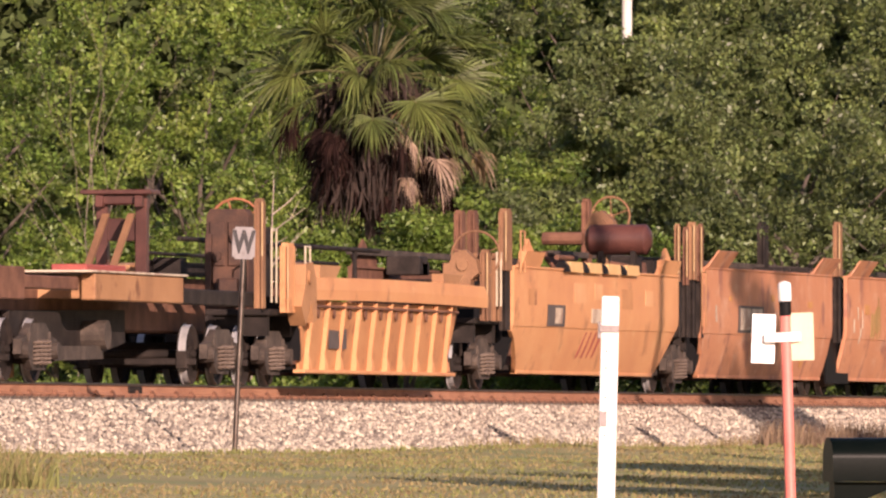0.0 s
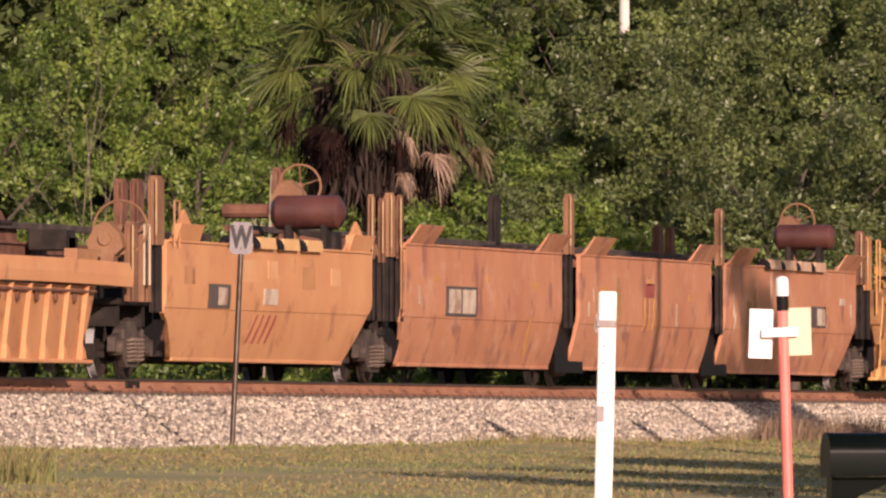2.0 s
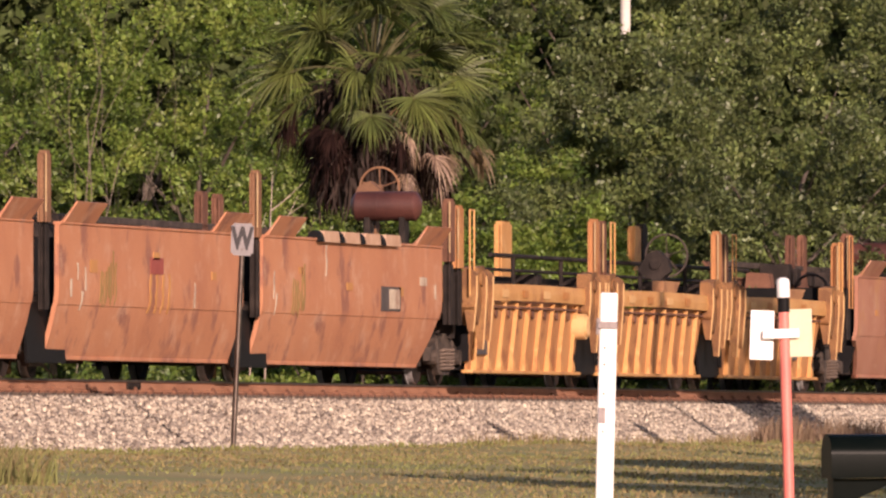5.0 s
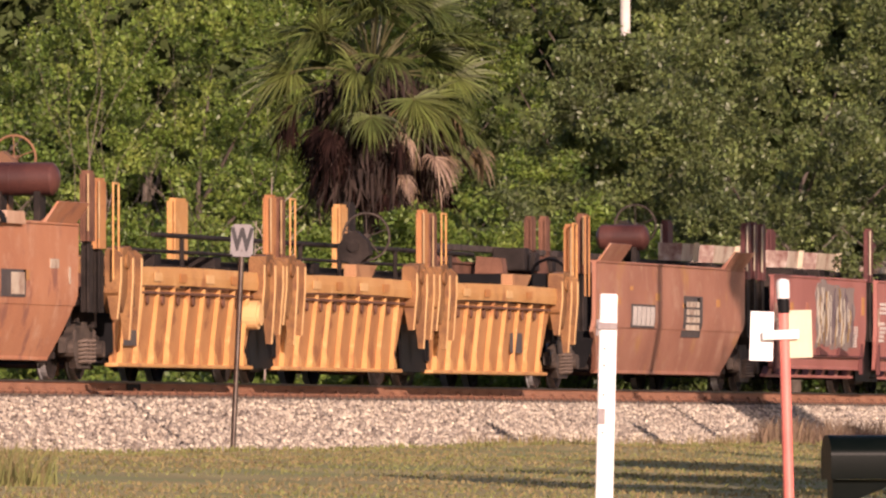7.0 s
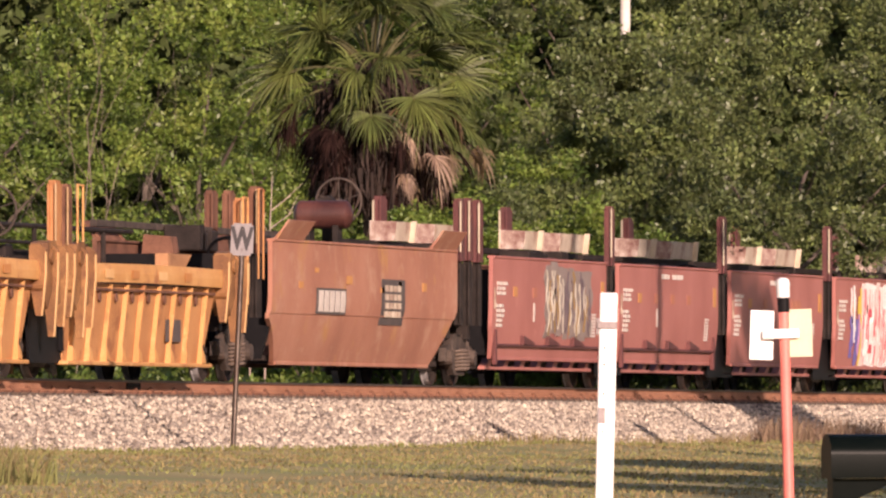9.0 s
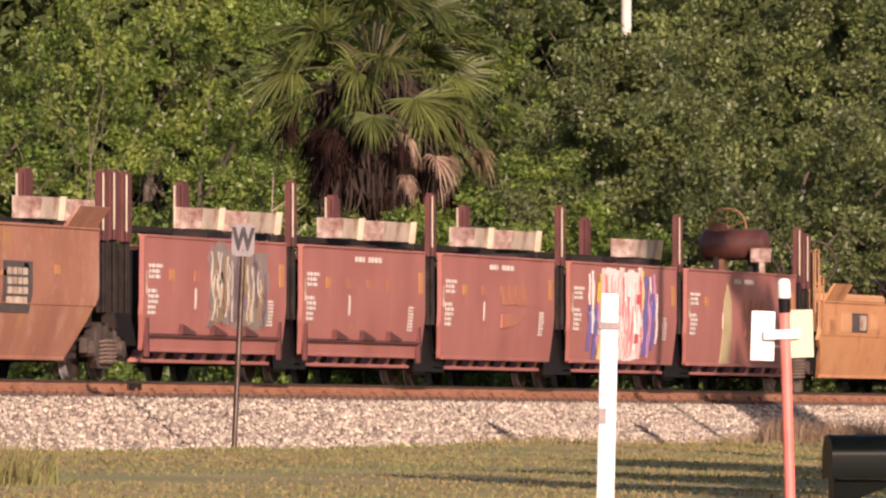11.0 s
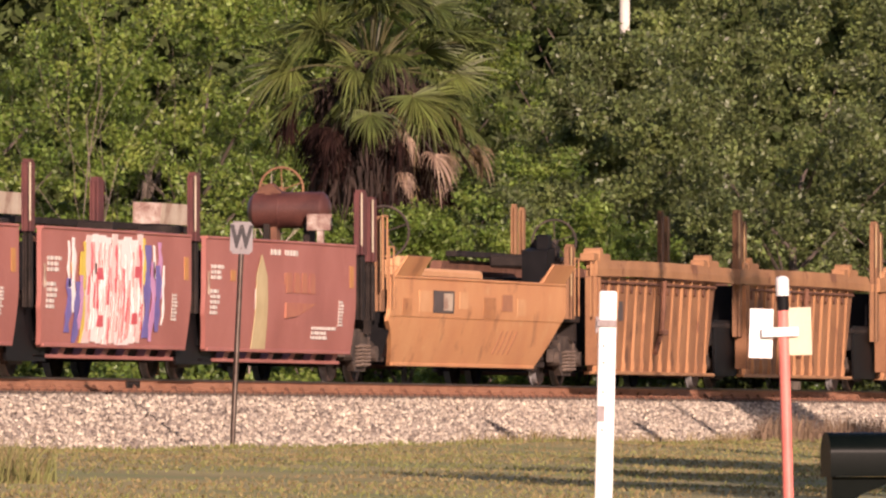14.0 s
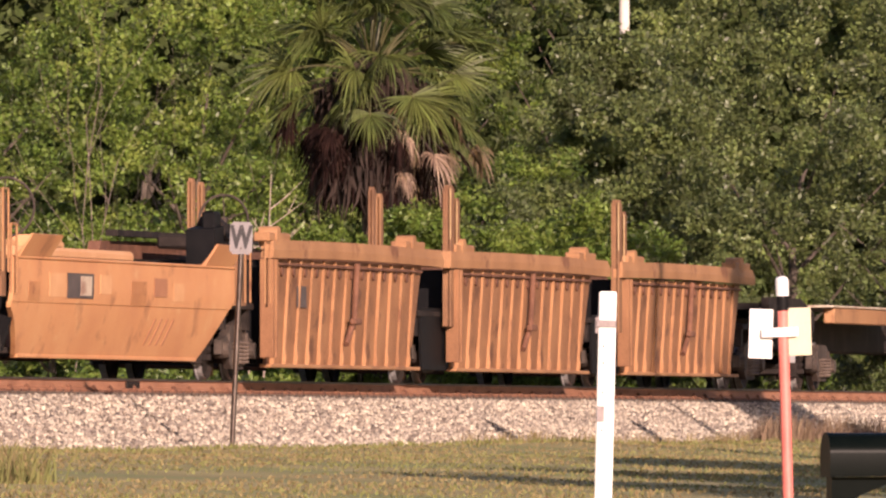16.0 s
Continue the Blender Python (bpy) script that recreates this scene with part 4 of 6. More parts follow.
# container guide posts: unit, its start, place, side, top, paint, width
NEAR, FAR = -1.37, 1.37
for car, q0, q, y, top, mt, wide in (
        (u1, -10.5, -11.6, NEAR, 2.25, M_ORANGE, 0.5), (u1, -10.5, 3.7, NEAR, 2.35, M_POST, 0.3), (u1, -10.5, 4.6, NEAR, 2.3, M_POST, 0.25), (u2, 5.7, 5.35, NEAR, 3.07, M_POST, 0.5), (u1, -10.5, -4.5, 0.6, 2.62, M_DARK, 0.5),
        (u2, 5.7, 20.7, NEAR, 3.05, M_POST, 0.15), (u2, 5.7, 21.5, NEAR, 3.0, M_RUST, 0.15), (u2, 5.7, 22.1, NEAR, 3.1, M_POST, 0.25), (u3, 22.9, 22.9, NEAR, 3.08, M_RUST, 0.15),
        (u4, 37.5, 36.9, NEAR, 3.33, M_POST, 0.28), (u5, 51.1, 50.9, NEAR, 3.30, M_POST, 0.25), (u5, 51.1, 65.5, NEAR, 3.10, M_RUST, 0.4), (u6, 67.3, 66.2, NEAR, 3.0, M_YELLOW_DULL, 0.4),
        (u7, 78.4, 77.8, NEAR, 2.95, M_YELLOW_DULL, 0.35), (u7, 78.4, 78.5, NEAR, 2.93, M_RUST, 0.25), (u8, 90.0, 89.3, NEAR, 2.90, M_YELLOW_DULL, 0.35), (u8, 90.0, 90.0, NEAR, 2.86, M_RUST, 0.25),
        (u8, 90.0, 101.6, NEAR, 2.85, M_YELLOW_DULL, 0.4), (u9, 103.5, 102.7, NEAR, 3.05, M_RUST, 0.5), (u9, 103.5, 118.1, NEAR, 3.12, M_MAROON_DK, 0.3), (u9, 103.5, 118.8, NEAR, 3.14, M_MAROON_DK, 0.3), (u9, 103.5, 119.6, NEAR, 3.12, M_MAROON_DK, 0.3),
        (maroon[0], MQ[0], 131.0, NEAR, 3.2, M_MAROON_DK, 0.25), (maroon[1], MQ[1], 141.6, NEAR, 3.18, M_MAROON_DK, 0.26), (maroon[2], MQ[2], 152.4, NEAR, 3.16, M_MAROON_DK, 0.26), (maroon[3], MQ[3], 163.1, NEAR, 3.16, M_MAROON_DK, 0.26),
        (maroon[4], MQ[4], 175.1, NEAR, 3.10, M_MAROON_DK, 0.35), (maroon[4], MQ[4], 175.9, NEAR, 3.0, M_MAROON_DK, 0.25), (u15, 177.1, 176.5, NEAR, 2.7, M_POST, 0.3), (u15, 177.1, 192.2, NEAR, 2.45, M_POST, 0.3),
        (u17, 208.3, 207.9, NEAR, 3.3, M_POST, 0.28), (u17, 208.3, 208.5, NEAR, 3.1, M_POST, 0.2), (u18, 223.0, 222.3, NEAR, 3.3, M_POST, 0.28), (u18, 223.0, 222.9, NEAR, 3.1, M_POST, 0.2),
        (u2, 5.7, 14.6, FAR, 3.2, M_RUST, 0.4), (u2, 5.7, 15.7, FAR, 3.22, M_RUST, 0.4), (u3, 22.9, 26.0, FAR, 3.6, M_RUST, 0.3), (u4, 37.5, 43.7, FAR, 3.44, M_DARK, 0.5), (u5, 51.1, 59.0, FAR, 3.12, M_RUST, 0.4), (u5, 51.1, 60.2, FAR, 3.1, M_RUST, 0.3),
        (u7, 78.4, 83.2, FAR, 3.0, M_YELLOW, 0.9), (u8, 90.0, 95.4, FAR, 3.1, M_YELLOW, 0.6), (u8, 90.0, 96.1, FAR, 3.15, M_DARK, 0.5), (u9, 103.5, 111.5, FAR, 3.15, M_RUST, 0.4), (u9, 103.5, 112.8, FAR, 3.17, M_RUST, 0.4),
        (maroon[0], MQ[0], 124.5, FAR, 3.28, M_MAROON_DK, 0.5), (maroon[1], MQ[1], 135.2, FAR, 3.26, M_MAROON_DK, 0.5), (maroon[2], MQ[2], 146.5, FAR, 3.24, M_MAROON_DK, 0.5), (maroon[3], MQ[3], 157.3, FAR, 3.24, M_MAROON_DK, 0.5), (maroon[4], MQ[4], 168.2, FAR, 3.2, M_MAROON_DK, 0.4),
        (u16, 194.2, 200.7, FAR, 3.3, M_POST, 0.2), (u16, 194.2, 201.4, FAR, 3.25, M_POST, 0.2), (u17, 208.3, 214.5, FAR, 3.4, M_POST, 0.2), (u17, 208.3, 215.1, FAR, 3.3, M_POST, 0.2)):
    foot = 0.95 if car in (u17, u18) else top - 1.05 if y < 0 and top > 2.7 else 1.15
    post(car, q - q0, y, foot, top, mt, wide, deep=0.14 if wide > 0.21 else 0.09)
    if foot > 1.15:
        post(car, q - q0 + 0.05, y + 0.02, 1.0, foot, M_DARK, wide * 0.7, "post_channel", 0.12)
# narrow pale flanges on the dark posts
for car, q0, q, y, top in ((maroon[0], MQ[0], 124.1, 1.40, 3.2), (maroon[1], MQ[1], 134.8, 1.40, 3.2), (maroon[2], MQ[2], 146.1, 1.40, 3.2), (maroon[3], MQ[3], 156.9, 1.40, 3.2)):
    bm = bmesh.new()
    box(bm, q - q0 - 0.05, q - q0 + 0.05, y - 0.012, y + 0.012, 2.5, top, 0.008)
    part("pale_flange", bm, M_EDGE, car, "narrow pale flange")
for car, q0, q, z0, z1, mt in ((u1, -10.5, -10.9, 1.3, 2.2, M_EDGE), (u1, -10.5, 4.0, 1.4, 2.3, M_EDGE), (u2, 5.7, 6.0, 2.0, 2.7, M_TAN), (u3, 22.9, 22.4, 1.2, 2.2, M_TAN), (u6, 67.3, 66.6, 1.5, 2.93, M_YELLOW), (u7, 78.4, 78.7, 1.5, 2.9, M_YELLOW), (u8, 90.0, 90.2, 1.5, 2.85, M_YELLOW),
                               (u8, 90.0, 101.2, 1.2, 2.85, M_YELLOW), (u9, 103.5, 102.3, 1.6, 3.0, M_YELLOW_DULL), (maroon[4], MQ[4], 176.2, 1.5, 2.7, M_TAN), (u15, 177.1, 176.7, 1.2, 2.2, M_TAN), (u15, 177.1, 192.0, 1.2, 2.2, M_TAN), (u16, 194.2, 193.4, 1.2, 2.15, M_TAN)):
    grab(car, q - q0, -1.5, z0, z1, mt)

# heavy corner brackets of the ribbed units
for car, q0, q, mt, zt in ((u1, -10.5, -10.9, M_TAN, 1.80), (u6, 67.3, 67.2, M_YRUST, 1.85), (u6, 67.3, 76.9, M_YRUST, 1.85), (u7, 78.4, 78.5, M_YRUST, 1.85), (u7, 78.4, 88.3, M_YRUST, 1.85), (u8, 90.0, 90.1, M_YRUST, 1.85), (u8, 90.0, 100.3, M_YRUST, 1.85)):
    corner_casting(car, q - q0, mt, zt, hang=car is not u1)
for car, q0, q, h in ((u1, -10.5, -8.9, 0.25), (u1, -10.5, 0.6, 0.22), (u8, 90.0, 97.0, 0.24), (u7, 78.4, 84.5, 0.25)):
    bm = bmesh.new()
    x = q - q0
    prism(bm, [(x - 0.7, 1.68), (x - 0.7, 1.68 + h), (x + 0.9, 1.68 + h), (x + 0.4, 1.68)], "y", -1.45, -1.25)
    part("lift_bracket", bm, M_TAN, car)
for car, q0, qs in ((u16, 194.2, (194.4, 204.6)), (u17, 208.3, (208.6, 219.0)), (u18, 223.0, (223.4, 233.6))):
    for q in qs:
        bm = bmesh.new()
        x = q - q0
        rod(bm, (x, -1.5, 2.26), (x, -1.2, 2.26), 0.16, seg=14)
        box(bm, x - 0.6, x + 0.9, -1.48, -1.22, 2.18, 2.32, 0.02)
        part("lift_bracket", bm, M_TAN, car)
    bm = bmesh.new()
    for k in (-0.3, -0.05):
        box(bm, k, k + 0.1, -1.52, -1.30, 0.35, 1.9, 0.01)
    part("end_stiffener", bm, M_TAN_DULL, car)

# tanks, brake wheels and boxes on the end platforms
air_tank(u2, 21.9 - 5.7, -0.05, 2.78, 0.28, 0.50, M_TANK)
bm = bmesh.new()
rod(bm, (15.9, 0.55, 2.8), (15.9, 1.3, 2.8), 0.12)
rod(bm, (15.2, 0.9, 2.45), (17.0, 0.9, 2.45), 0.05)
part("brake_pipe", bm, M_RUST, u2)
brake_wheel(u2, 22.4 - 5.7, 0.2, 3.22, 0.27, M_POST)
air_tank(u5, 66.7 - 51.1, -0.05, 3.0, 0.25, 0.50, M_TANK)
brake_wheel(u5, 67.4 - 51.1, 0.22, 3.33, 0.26, M_POST)
air_tank(u9, 119.3 - 103.5 - 1.0, 1.0, 2.86, 0.24, 0.40, M_TANK)
brake_wheel(u9, 119.5 - 103.5, 1.0, 3.1, 0.30, M_DARK)
air_tank(maroon[4], 176.4 - MQ[4], 0.10, 2.80, 0.30, 0.56, M_TANK)
brake_wheel(maroon[4], 177.2 - MQ[4] - 0.5, 0.3, 3.14, 0.28, M_RUST)
brake_wheel(u1, 3.7 + 10.5, -1.2, 2.25, 0.32, M_POST)
brake_wheel(u7, 88.7 - 78.4, -0.55, 2.45, 0.30, M_DARK)
brake_wheel(u15, 177.4 - 177.1, -1.25, 2.45, 0.33, M_DARK)
brake_wheel(u15, 192.9 - 177.1, -0.95, 2.5, 0.30, M_DARK)
bm = bmesh.new()
prism(bm, [(14.7, 1.7), (14.7, 2.34), (15.8, 2.44), (15.9, 1.7)], "y", -1.05, -0.60)
box(bm, 15.0, 15.4, -1.0, -0.78, 2.3, 2.62, 0.03)
part("control_box", bm, M_BLACK, u15, "black equipment box")
bm = bmesh.new()
box(bm, 12.38, 12.43, -0.70, -0.28, 2.46, 2.73, 0.01)
box(bm, 12.40, 12.50, -0.55, -0.45, 1.7, 2.5)
part("cream_plate", bm, M_MOTTLE, maroon[4], "cream worn plate by the tank")
bm = bmesh.new()
rod(bm, (76.2 - 67.3, -1.56, 1.05), (76.2 - 67.3, -1.25, 1.05), 0.225, seg=22)
rod(bm, (76.2 - 67.3, -1.60, 1.05), (76.2 - 67.3, -1.56, 1.05), 0.17, seg=22)
part("reservoir", bm, M_YPALE, u6, "round pale yellow reservoir")
for car, L in ((u1, 11.9), (u7, 9.5), (u8, 9.8)):
    bm = bmesh.new()
    box(bm, 0.0, L, 1.15, 1.32, 1.78, 2.0)
    rod(bm, (-1.5, 0.3, 2.32), (L + 1.5, 0.3, 2.32), 0.04, seg=8)
    rod(bm, (-1.5, 0.9, 2.1), (L + 1.0, 0.9, 2.1), 0.03, seg=8)
    for k in (0.5, L * 0.5, L - 0.4):
        rod(bm, (k, 0.3, 1.2), (k, 0.3, 2.32), 0.04, seg=6)
        box(bm, k - 0.2, k + 0.3, 0.7, 1.15, 1.7, 2.05, 0.02)
    part("walkway", bm, M_DARK, car, "dark rails and pipes above the well")
bm = bmesh.new()
box(bm, 0.8, 13.2, 0.98, 1.26, 1.86, 2.12, 0.02)
box(bm, 2.6, 9.5, -1.0, -0.6, 1.74, 1.92, 0.05)
box(bm, 10.2, 11.5, 0.6, 1.1, 2.0, 2.2, 0.03)
part("folded_guide", bm, M_ORANGE_PALE, u15, "faded orange folded guide beam")
for car, L in ((u16, 11.5), (u17, 11.6), (u18, 11.0)):
    bm = bmesh.new()
    box(bm, 0.2, L - 0.3, 1.1, 1.3, 2.28, 2.38)
    box(bm, 2.0, 5.5, 0.2, 0.9, 2.1, 2.32, 0.04)
    part("far_top_rail", bm, M_DARK, car)
    bm = bmesh.new()
    x = L * 0.53
    rod(bm, (x, -1.47, 1.9), (x, -1.42, 1.0), 0.05)
    rod(bm, (x, -1.42, 1.0), (x - 0.5, -1.40, 0.6), 0.05)
    box(bm, x - 0.25, x + 0.25, -1.50, -1.40, 0.92, 1.02, 0.02)
    part("drain_pipe", bm, M_RUST, car, "rusty bent drain pipe")

# maroon units: sill with brackets, step frames, far-side boxes and top rails
for i, (car, q0) in enumerate(zip(maroon, MQ)):
    L = (9.8, 9.3, 9.4, 9.7, 10.8)[i]
    bm = bmesh.new()
    box(bm, 0.3, L - 0.3, -1.24, -1.12, 0.27, 0.325, 0.01)
    part("bottom_sill", bm, M_MAROON, car)
    n = 6
    for k in range(n + 1):
        x = 0.5 + (L - 1.4) * k / n
        bm = bmesh.new()
        prism(bm, [(x, 0.32), (x + 0.35, 0.32), (x + 0.62, 0.47), (x + 0.3, 0.47)], "y", -1.23, -1.10)
        part("sill_bracket", bm, M_MAROON, car)
    bm = bmesh.new()
    box(bm, 0.4, L - 0.4, -1.05, -0.98, 0.28, 0.48)
    part("sill_web", bm, M_DARK, car)
    if i < 2:
        bm = bmesh.new()
        box(bm, 0.3, L - 0.4, -1.46, -1.28, 0.66, 0.71, 0.01)
        box(bm, 0.2, 0.34, -1.46, -1.39, 0.35, 0.95, 0.01)
        box(bm, L - 0.5, L - 0.36, -1.46, -1.39, 0.35, 0.95, 0.01)
        part("step_frame", bm, M_MAROON_DK, car)
        for k in range(3):
            x = L * (0.25 + 0.22 * k)
            bm = bmesh.new()
            prism(bm, [(x, 0.71), (x, 0.86), (x + 0.9, 0.74), (x + 0.9, 0.71)], "y", -1.49, -1.33)
            part("step_gusset", bm, M_MAROON_DK, car)
    bm = bmesh.new()
    box(bm, -0.4, L + 0.4, 1.25, 1.38, 2.40, 2.50)
    for k in range(4):
        x = 0.8 + (L - 1.6) * k / 3
        box(bm, x - 0.06, x + 0.06, 1.28, 1.36, 2.15, 2.42)
    part("far_top_rail", bm, M_DARK, car)
    bm = bmesh.new()
    box(bm, L * 0.45, L * 0.45 + 2.0, 0.75, 1.2, 2.0, 2.36, 0.03)
    part("reservoir_box", bm, M_MAROON_DK, car)
    for x, length in (((3.3, 1.2), (6.5, 2.2)) if i < 4 else ((7.2, 2.2),)):
        bm = bmesh.new()
        prism(bm, [(0.97, 2.50), (0.93, 2.83), (1.40, 2.85), (1.40, 2.50)], "x", x, x + 0.05)
        b = part("guide_box", bm, M_MOTTLE, car, "mottled rusty white guide box")
        bm = bmesh.new()
        prism(bm, [(0.965, 2.50), (0.925, 2.83), (0.975, 2.83), (1.015, 2.50)], "x", x + 0.05, x + length)
        box(bm, x + 0.05, x + length, 1.34, 1.40, 2.50, 2.84)
        part("box_side", bm, M_CREAM, b, "cream side plate")
        bm = bmesh.new()
        prism(bm, [(0.87, 2.48), (0.83, 2.85), (0.93, 2.85), (0.97, 2.48)], "x", x + length, x + length + 0.05)
        part("box_edge", bm, M_EDGE, b)

# placards, patches and marks on the sides
for car, q0, q, z, w, h, mt in (
        (u2, 5.7, 8.55, 1.10, 1.5, 0.37, M_PLACARD), (u2, 5.7, 12.4, 1.18, 1.0, 0.25, M_CREAM), (u3, 22.9, 26.2, 1.12, 2.5, 0.50, M_PLACARD), (u4, 37.5, 43.35, 1.59, 0.85, 0.25, M_RED), (u5, 51.1, 59.8, 1.18, 1.5, 0.40, M_PLACARD),
        (u9, 103.5, 106.7, 1.09, 2.2, 0.42, M_PLACARD), (u9, 103.5, 111.6, 0.95, 1.8, 0.75, M_PLACARD), (u15, 177.1, 180.4, 1.16, 1.65, 0.37, M_PLACARD), (u15, 177.1, 186.0, 1.23, 0.85, 0.28, M_ORANGE_FADED)):
    decal(car, q - q0, z, w, h, mt)
for car, q0, q, z, w, h in ((u1, -10.5, -8.4, 0.6, 1.3, 0.36), (u6, 67.3, 67.9, 0.52, 1.1, 0.36), (u8, 90.0, 96.65, 0.58, 1.0, 0.34), (u16, 194.2, 196.3, 1.16, 0.7, 0.34)):
    decal(car, q - q0, z, w, h, M_PLACARD, y=-1.336 if car is not u16 else -1.366, off=0.0)
for car, q0, q, z, w, h, mt in (
        (u2, 5.7, 9.2, 1.15, 0.6, 0.27, M_CREAM), (u3, 22.9, 26.4, 1.17, 0.95, 0.40, M_CREAM), (u3, 22.9, 27.5, 1.17, 1.05, 0.40, M_CREAM), (u5, 51.1, 60.4, 1.22, 0.8, 0.32, M_CREAM), (u15, 177.1, 181.2, 1.2, 0.7, 0.29, M_CREAM)):
    decal(car, q - q0, z, w, h, mt, off=0.018, name="label")
for k in range(5):
    decal(u9, 106.85 - 103.5 + 0.41 * k, 1.13, 0.33, 0.34, M_WHITE, off=0.018, name="label")
for k in range(4):
    bars(u9, 111.85 - 103.5, 1.60 - 0.14 * k, 1.35, 0.10, 1, M_CREAM, low=0.95, high=1.0)
for car, L in ((u6, 9.5), (u7, 9.5), (u8, 9.8)):
    for k in range(4):
        decal(car, 1.9 + 1.75 * k, 1.50, 0.55 - 0.1 * (k % 2), 0.13, M_YPATCH if k % 2 else M_YPALE, "paint_patch", y=-1.525, off=0.002)
rng = random.Random(8)
for car, L, n, mt, zr in ((u9, 14.1, 6, M_OCHRE, (1.45, 1.75)), (u3, 13.7, 3, M_OCHRE, (1.6, 1.85)), (u4, 12.4, 3, M_OCHRE, (1.5, 1.85)), (u5, 13.5, 3, M_OCHRE, (1.4, 1.85))):
    for k in range(n):
        w = rng.uniform(0.25, 0.5)
        decal(car, 0.5 + (L - 1.6) * (k + rng.uniform(0.1, 0.7)) / n, rng.uniform(*zr), w, w * rng.uniform(0.25, 0.4), mt, "paint_patch")
for k in range(4):
    decal(u4, 43.3 - 37.5 + 0.42 * k, 1.0, 0.12, 0.6, M_OCHRE, "paint_streak", wave=0.03, seed=k)
    decal(u2, 11.7 - 5.7 + 0.45 * k, 0.57, 0.1, 0.45, M_RED, "paint_streak", wave=0.01, seed=k, lean=0.4)
for car, q0, q, n in ((u4, 37.5, 40.1, 7), (u5, 51.1, 53.2, 6)):
    for k in range(n):
        decal(car, q - q0 + 0.16 * k, 1.0 + 0.25 * rng.random(), rng.uniform(0.05, 0.12), rng.uniform(0.4, 0.75), M_GREEN_STAIN, "stain", wave=0.02, seed=k)
for car, q0, q, z in ((u4, 37.5, 38.2, 1.2), (u4, 37.5, 38.6, 1.45), (u4, 37.5, 38.9, 1.0), (u4, 37.5, 39.1, 1.3), (u4, 37.5, 46.3, 1.1), (u5, 51.1, 51.8, 1.3), (u5, 51.1, 52.0, 1.05), (u5, 51.1, 55.6, 1.7), (u5, 51.1, 64.0, 1.4)):
    decal(car, q - q0, z, 0.09, rng.uniform(0.25, 0.5), M_CREAM, "stain", wave=0.025, seed=int(q * 10))
decal(u5, 62.8 - 51.1, 1.62, 0.55, 0.14, M_CREAM, "stain")
decal(u3, 33.2 - 22.9, 0.5, 0.28, 0.65, M_OCHRE, "paint_streak", wave=0.03, seed=3)
decal(u3, 23.9 - 22.9, 1.3, 0.2, 0.3, M_CREAM, "stain", wave=0.03, seed=4)
for car, xs, zt in ((u15, (0.9, 2.2, 5.4, 7.4, 10.2), 1.1), (u2, (1.2, 5.2, 7.0, 9.4, 11.6), 1.45)):
    for k, x in enumerate(xs):
        decal(car, x, zt + 0.07 * (k % 3), 0.7 + 0.3 * (k % 2), 0.28 + 0.07 * (k % 2), M_ORANGE_PALE if k % 3 else M_ORANGE_DULL, "paint_patch", off=0.006)
for k in range(4):
    decal(u15, 186.0 - 177.1 + 0.4 * k, 0.5, 0.10, 0.4, M_ORANGE_FADED, "paint_streak", lean=0.35, seed=k)

# stencils on the maroon units
for i, (car, q0) in enumerate(zip(maroon, MQ)):
    L = (9.8, 9.3, 9.4, 9.7, 10.8)[i]
    bars(car, 0.35, 1.76, 1.15, 0.055, 3, tuck=0.1)
    bars(car, 0.3, 1.38, 0.75, 0.055, 5, tuck=0.1)
    if i not in (0, 3):
        bars(car, L * 0.42, 2.05, 0.7, 0.085, 1, tuck=0.1, low=0.95, high=1.0)
        bars(car, L * 0.42 + 1.0, 2.05, 1.0, 0.085, 1, tuck=0.1, low=0.95, high=1.0)
    bars(car, L - 1.3, 1.28, 0.36, 0.035, 8, tuck=0.1, low=0.9, high=1.0)
    decal(car, 3.4, 1.1, 0.12, 0.32, M_WHITE, "stencil", 0.1)
    for k in range(4):
        decal(car, 1.7 + (L - 3.2) * k / 4, 1.52, 0.32, 0.17, M_OCHRE_FADED if k % 4 else M_OCHRE, "paint_patch", 0.1)
    decal(car, L - 0.5, 1.5, 0.28, 0.35, M_OCHRE, "paint_patch", 0.1)
    decal(car, 0.12, 1.3, 0.12, 0.35, M_CREAM, "paint_patch", 0.1)
for car in (maroon[2], maroon[4]):
    x = 147.0 - MQ[2] if car is maroon[2] else 169.2 - MQ[4]
    for k in range(4):
        decal(car, x + 0.55 * k, 1.38, 0.46, 0.32, M_OCHRE_FADED, "emblem", 0.1, taper=0.25, off=0.016)
    bm = bmesh.new()
    y = -1.462
    prism(bm, [(x, 0.98), (x, 1.22), (x + 2.2, 1.22), (x + 0.9, 1.02)], "y", y, y + 0.03)
    part("emblem", bm, M_OCHRE_FADED, car)
car = maroon[4]
decal(car, 166.95 - MQ[4], 0.48, 1.0, 1.15, M_SPIKE, "painted_spike", 0.1, taper=0.25, off=0.018)
decal(car, 167.08 - MQ[4], 1.63, 0.74, 0.32, M_SPIKE, "painted_spike", 0.1, taper=0.93, off=0.018)
bars(car, 171.2 - MQ[4], 0.86, 2.0, 0.05, 3, tuck=0.1)

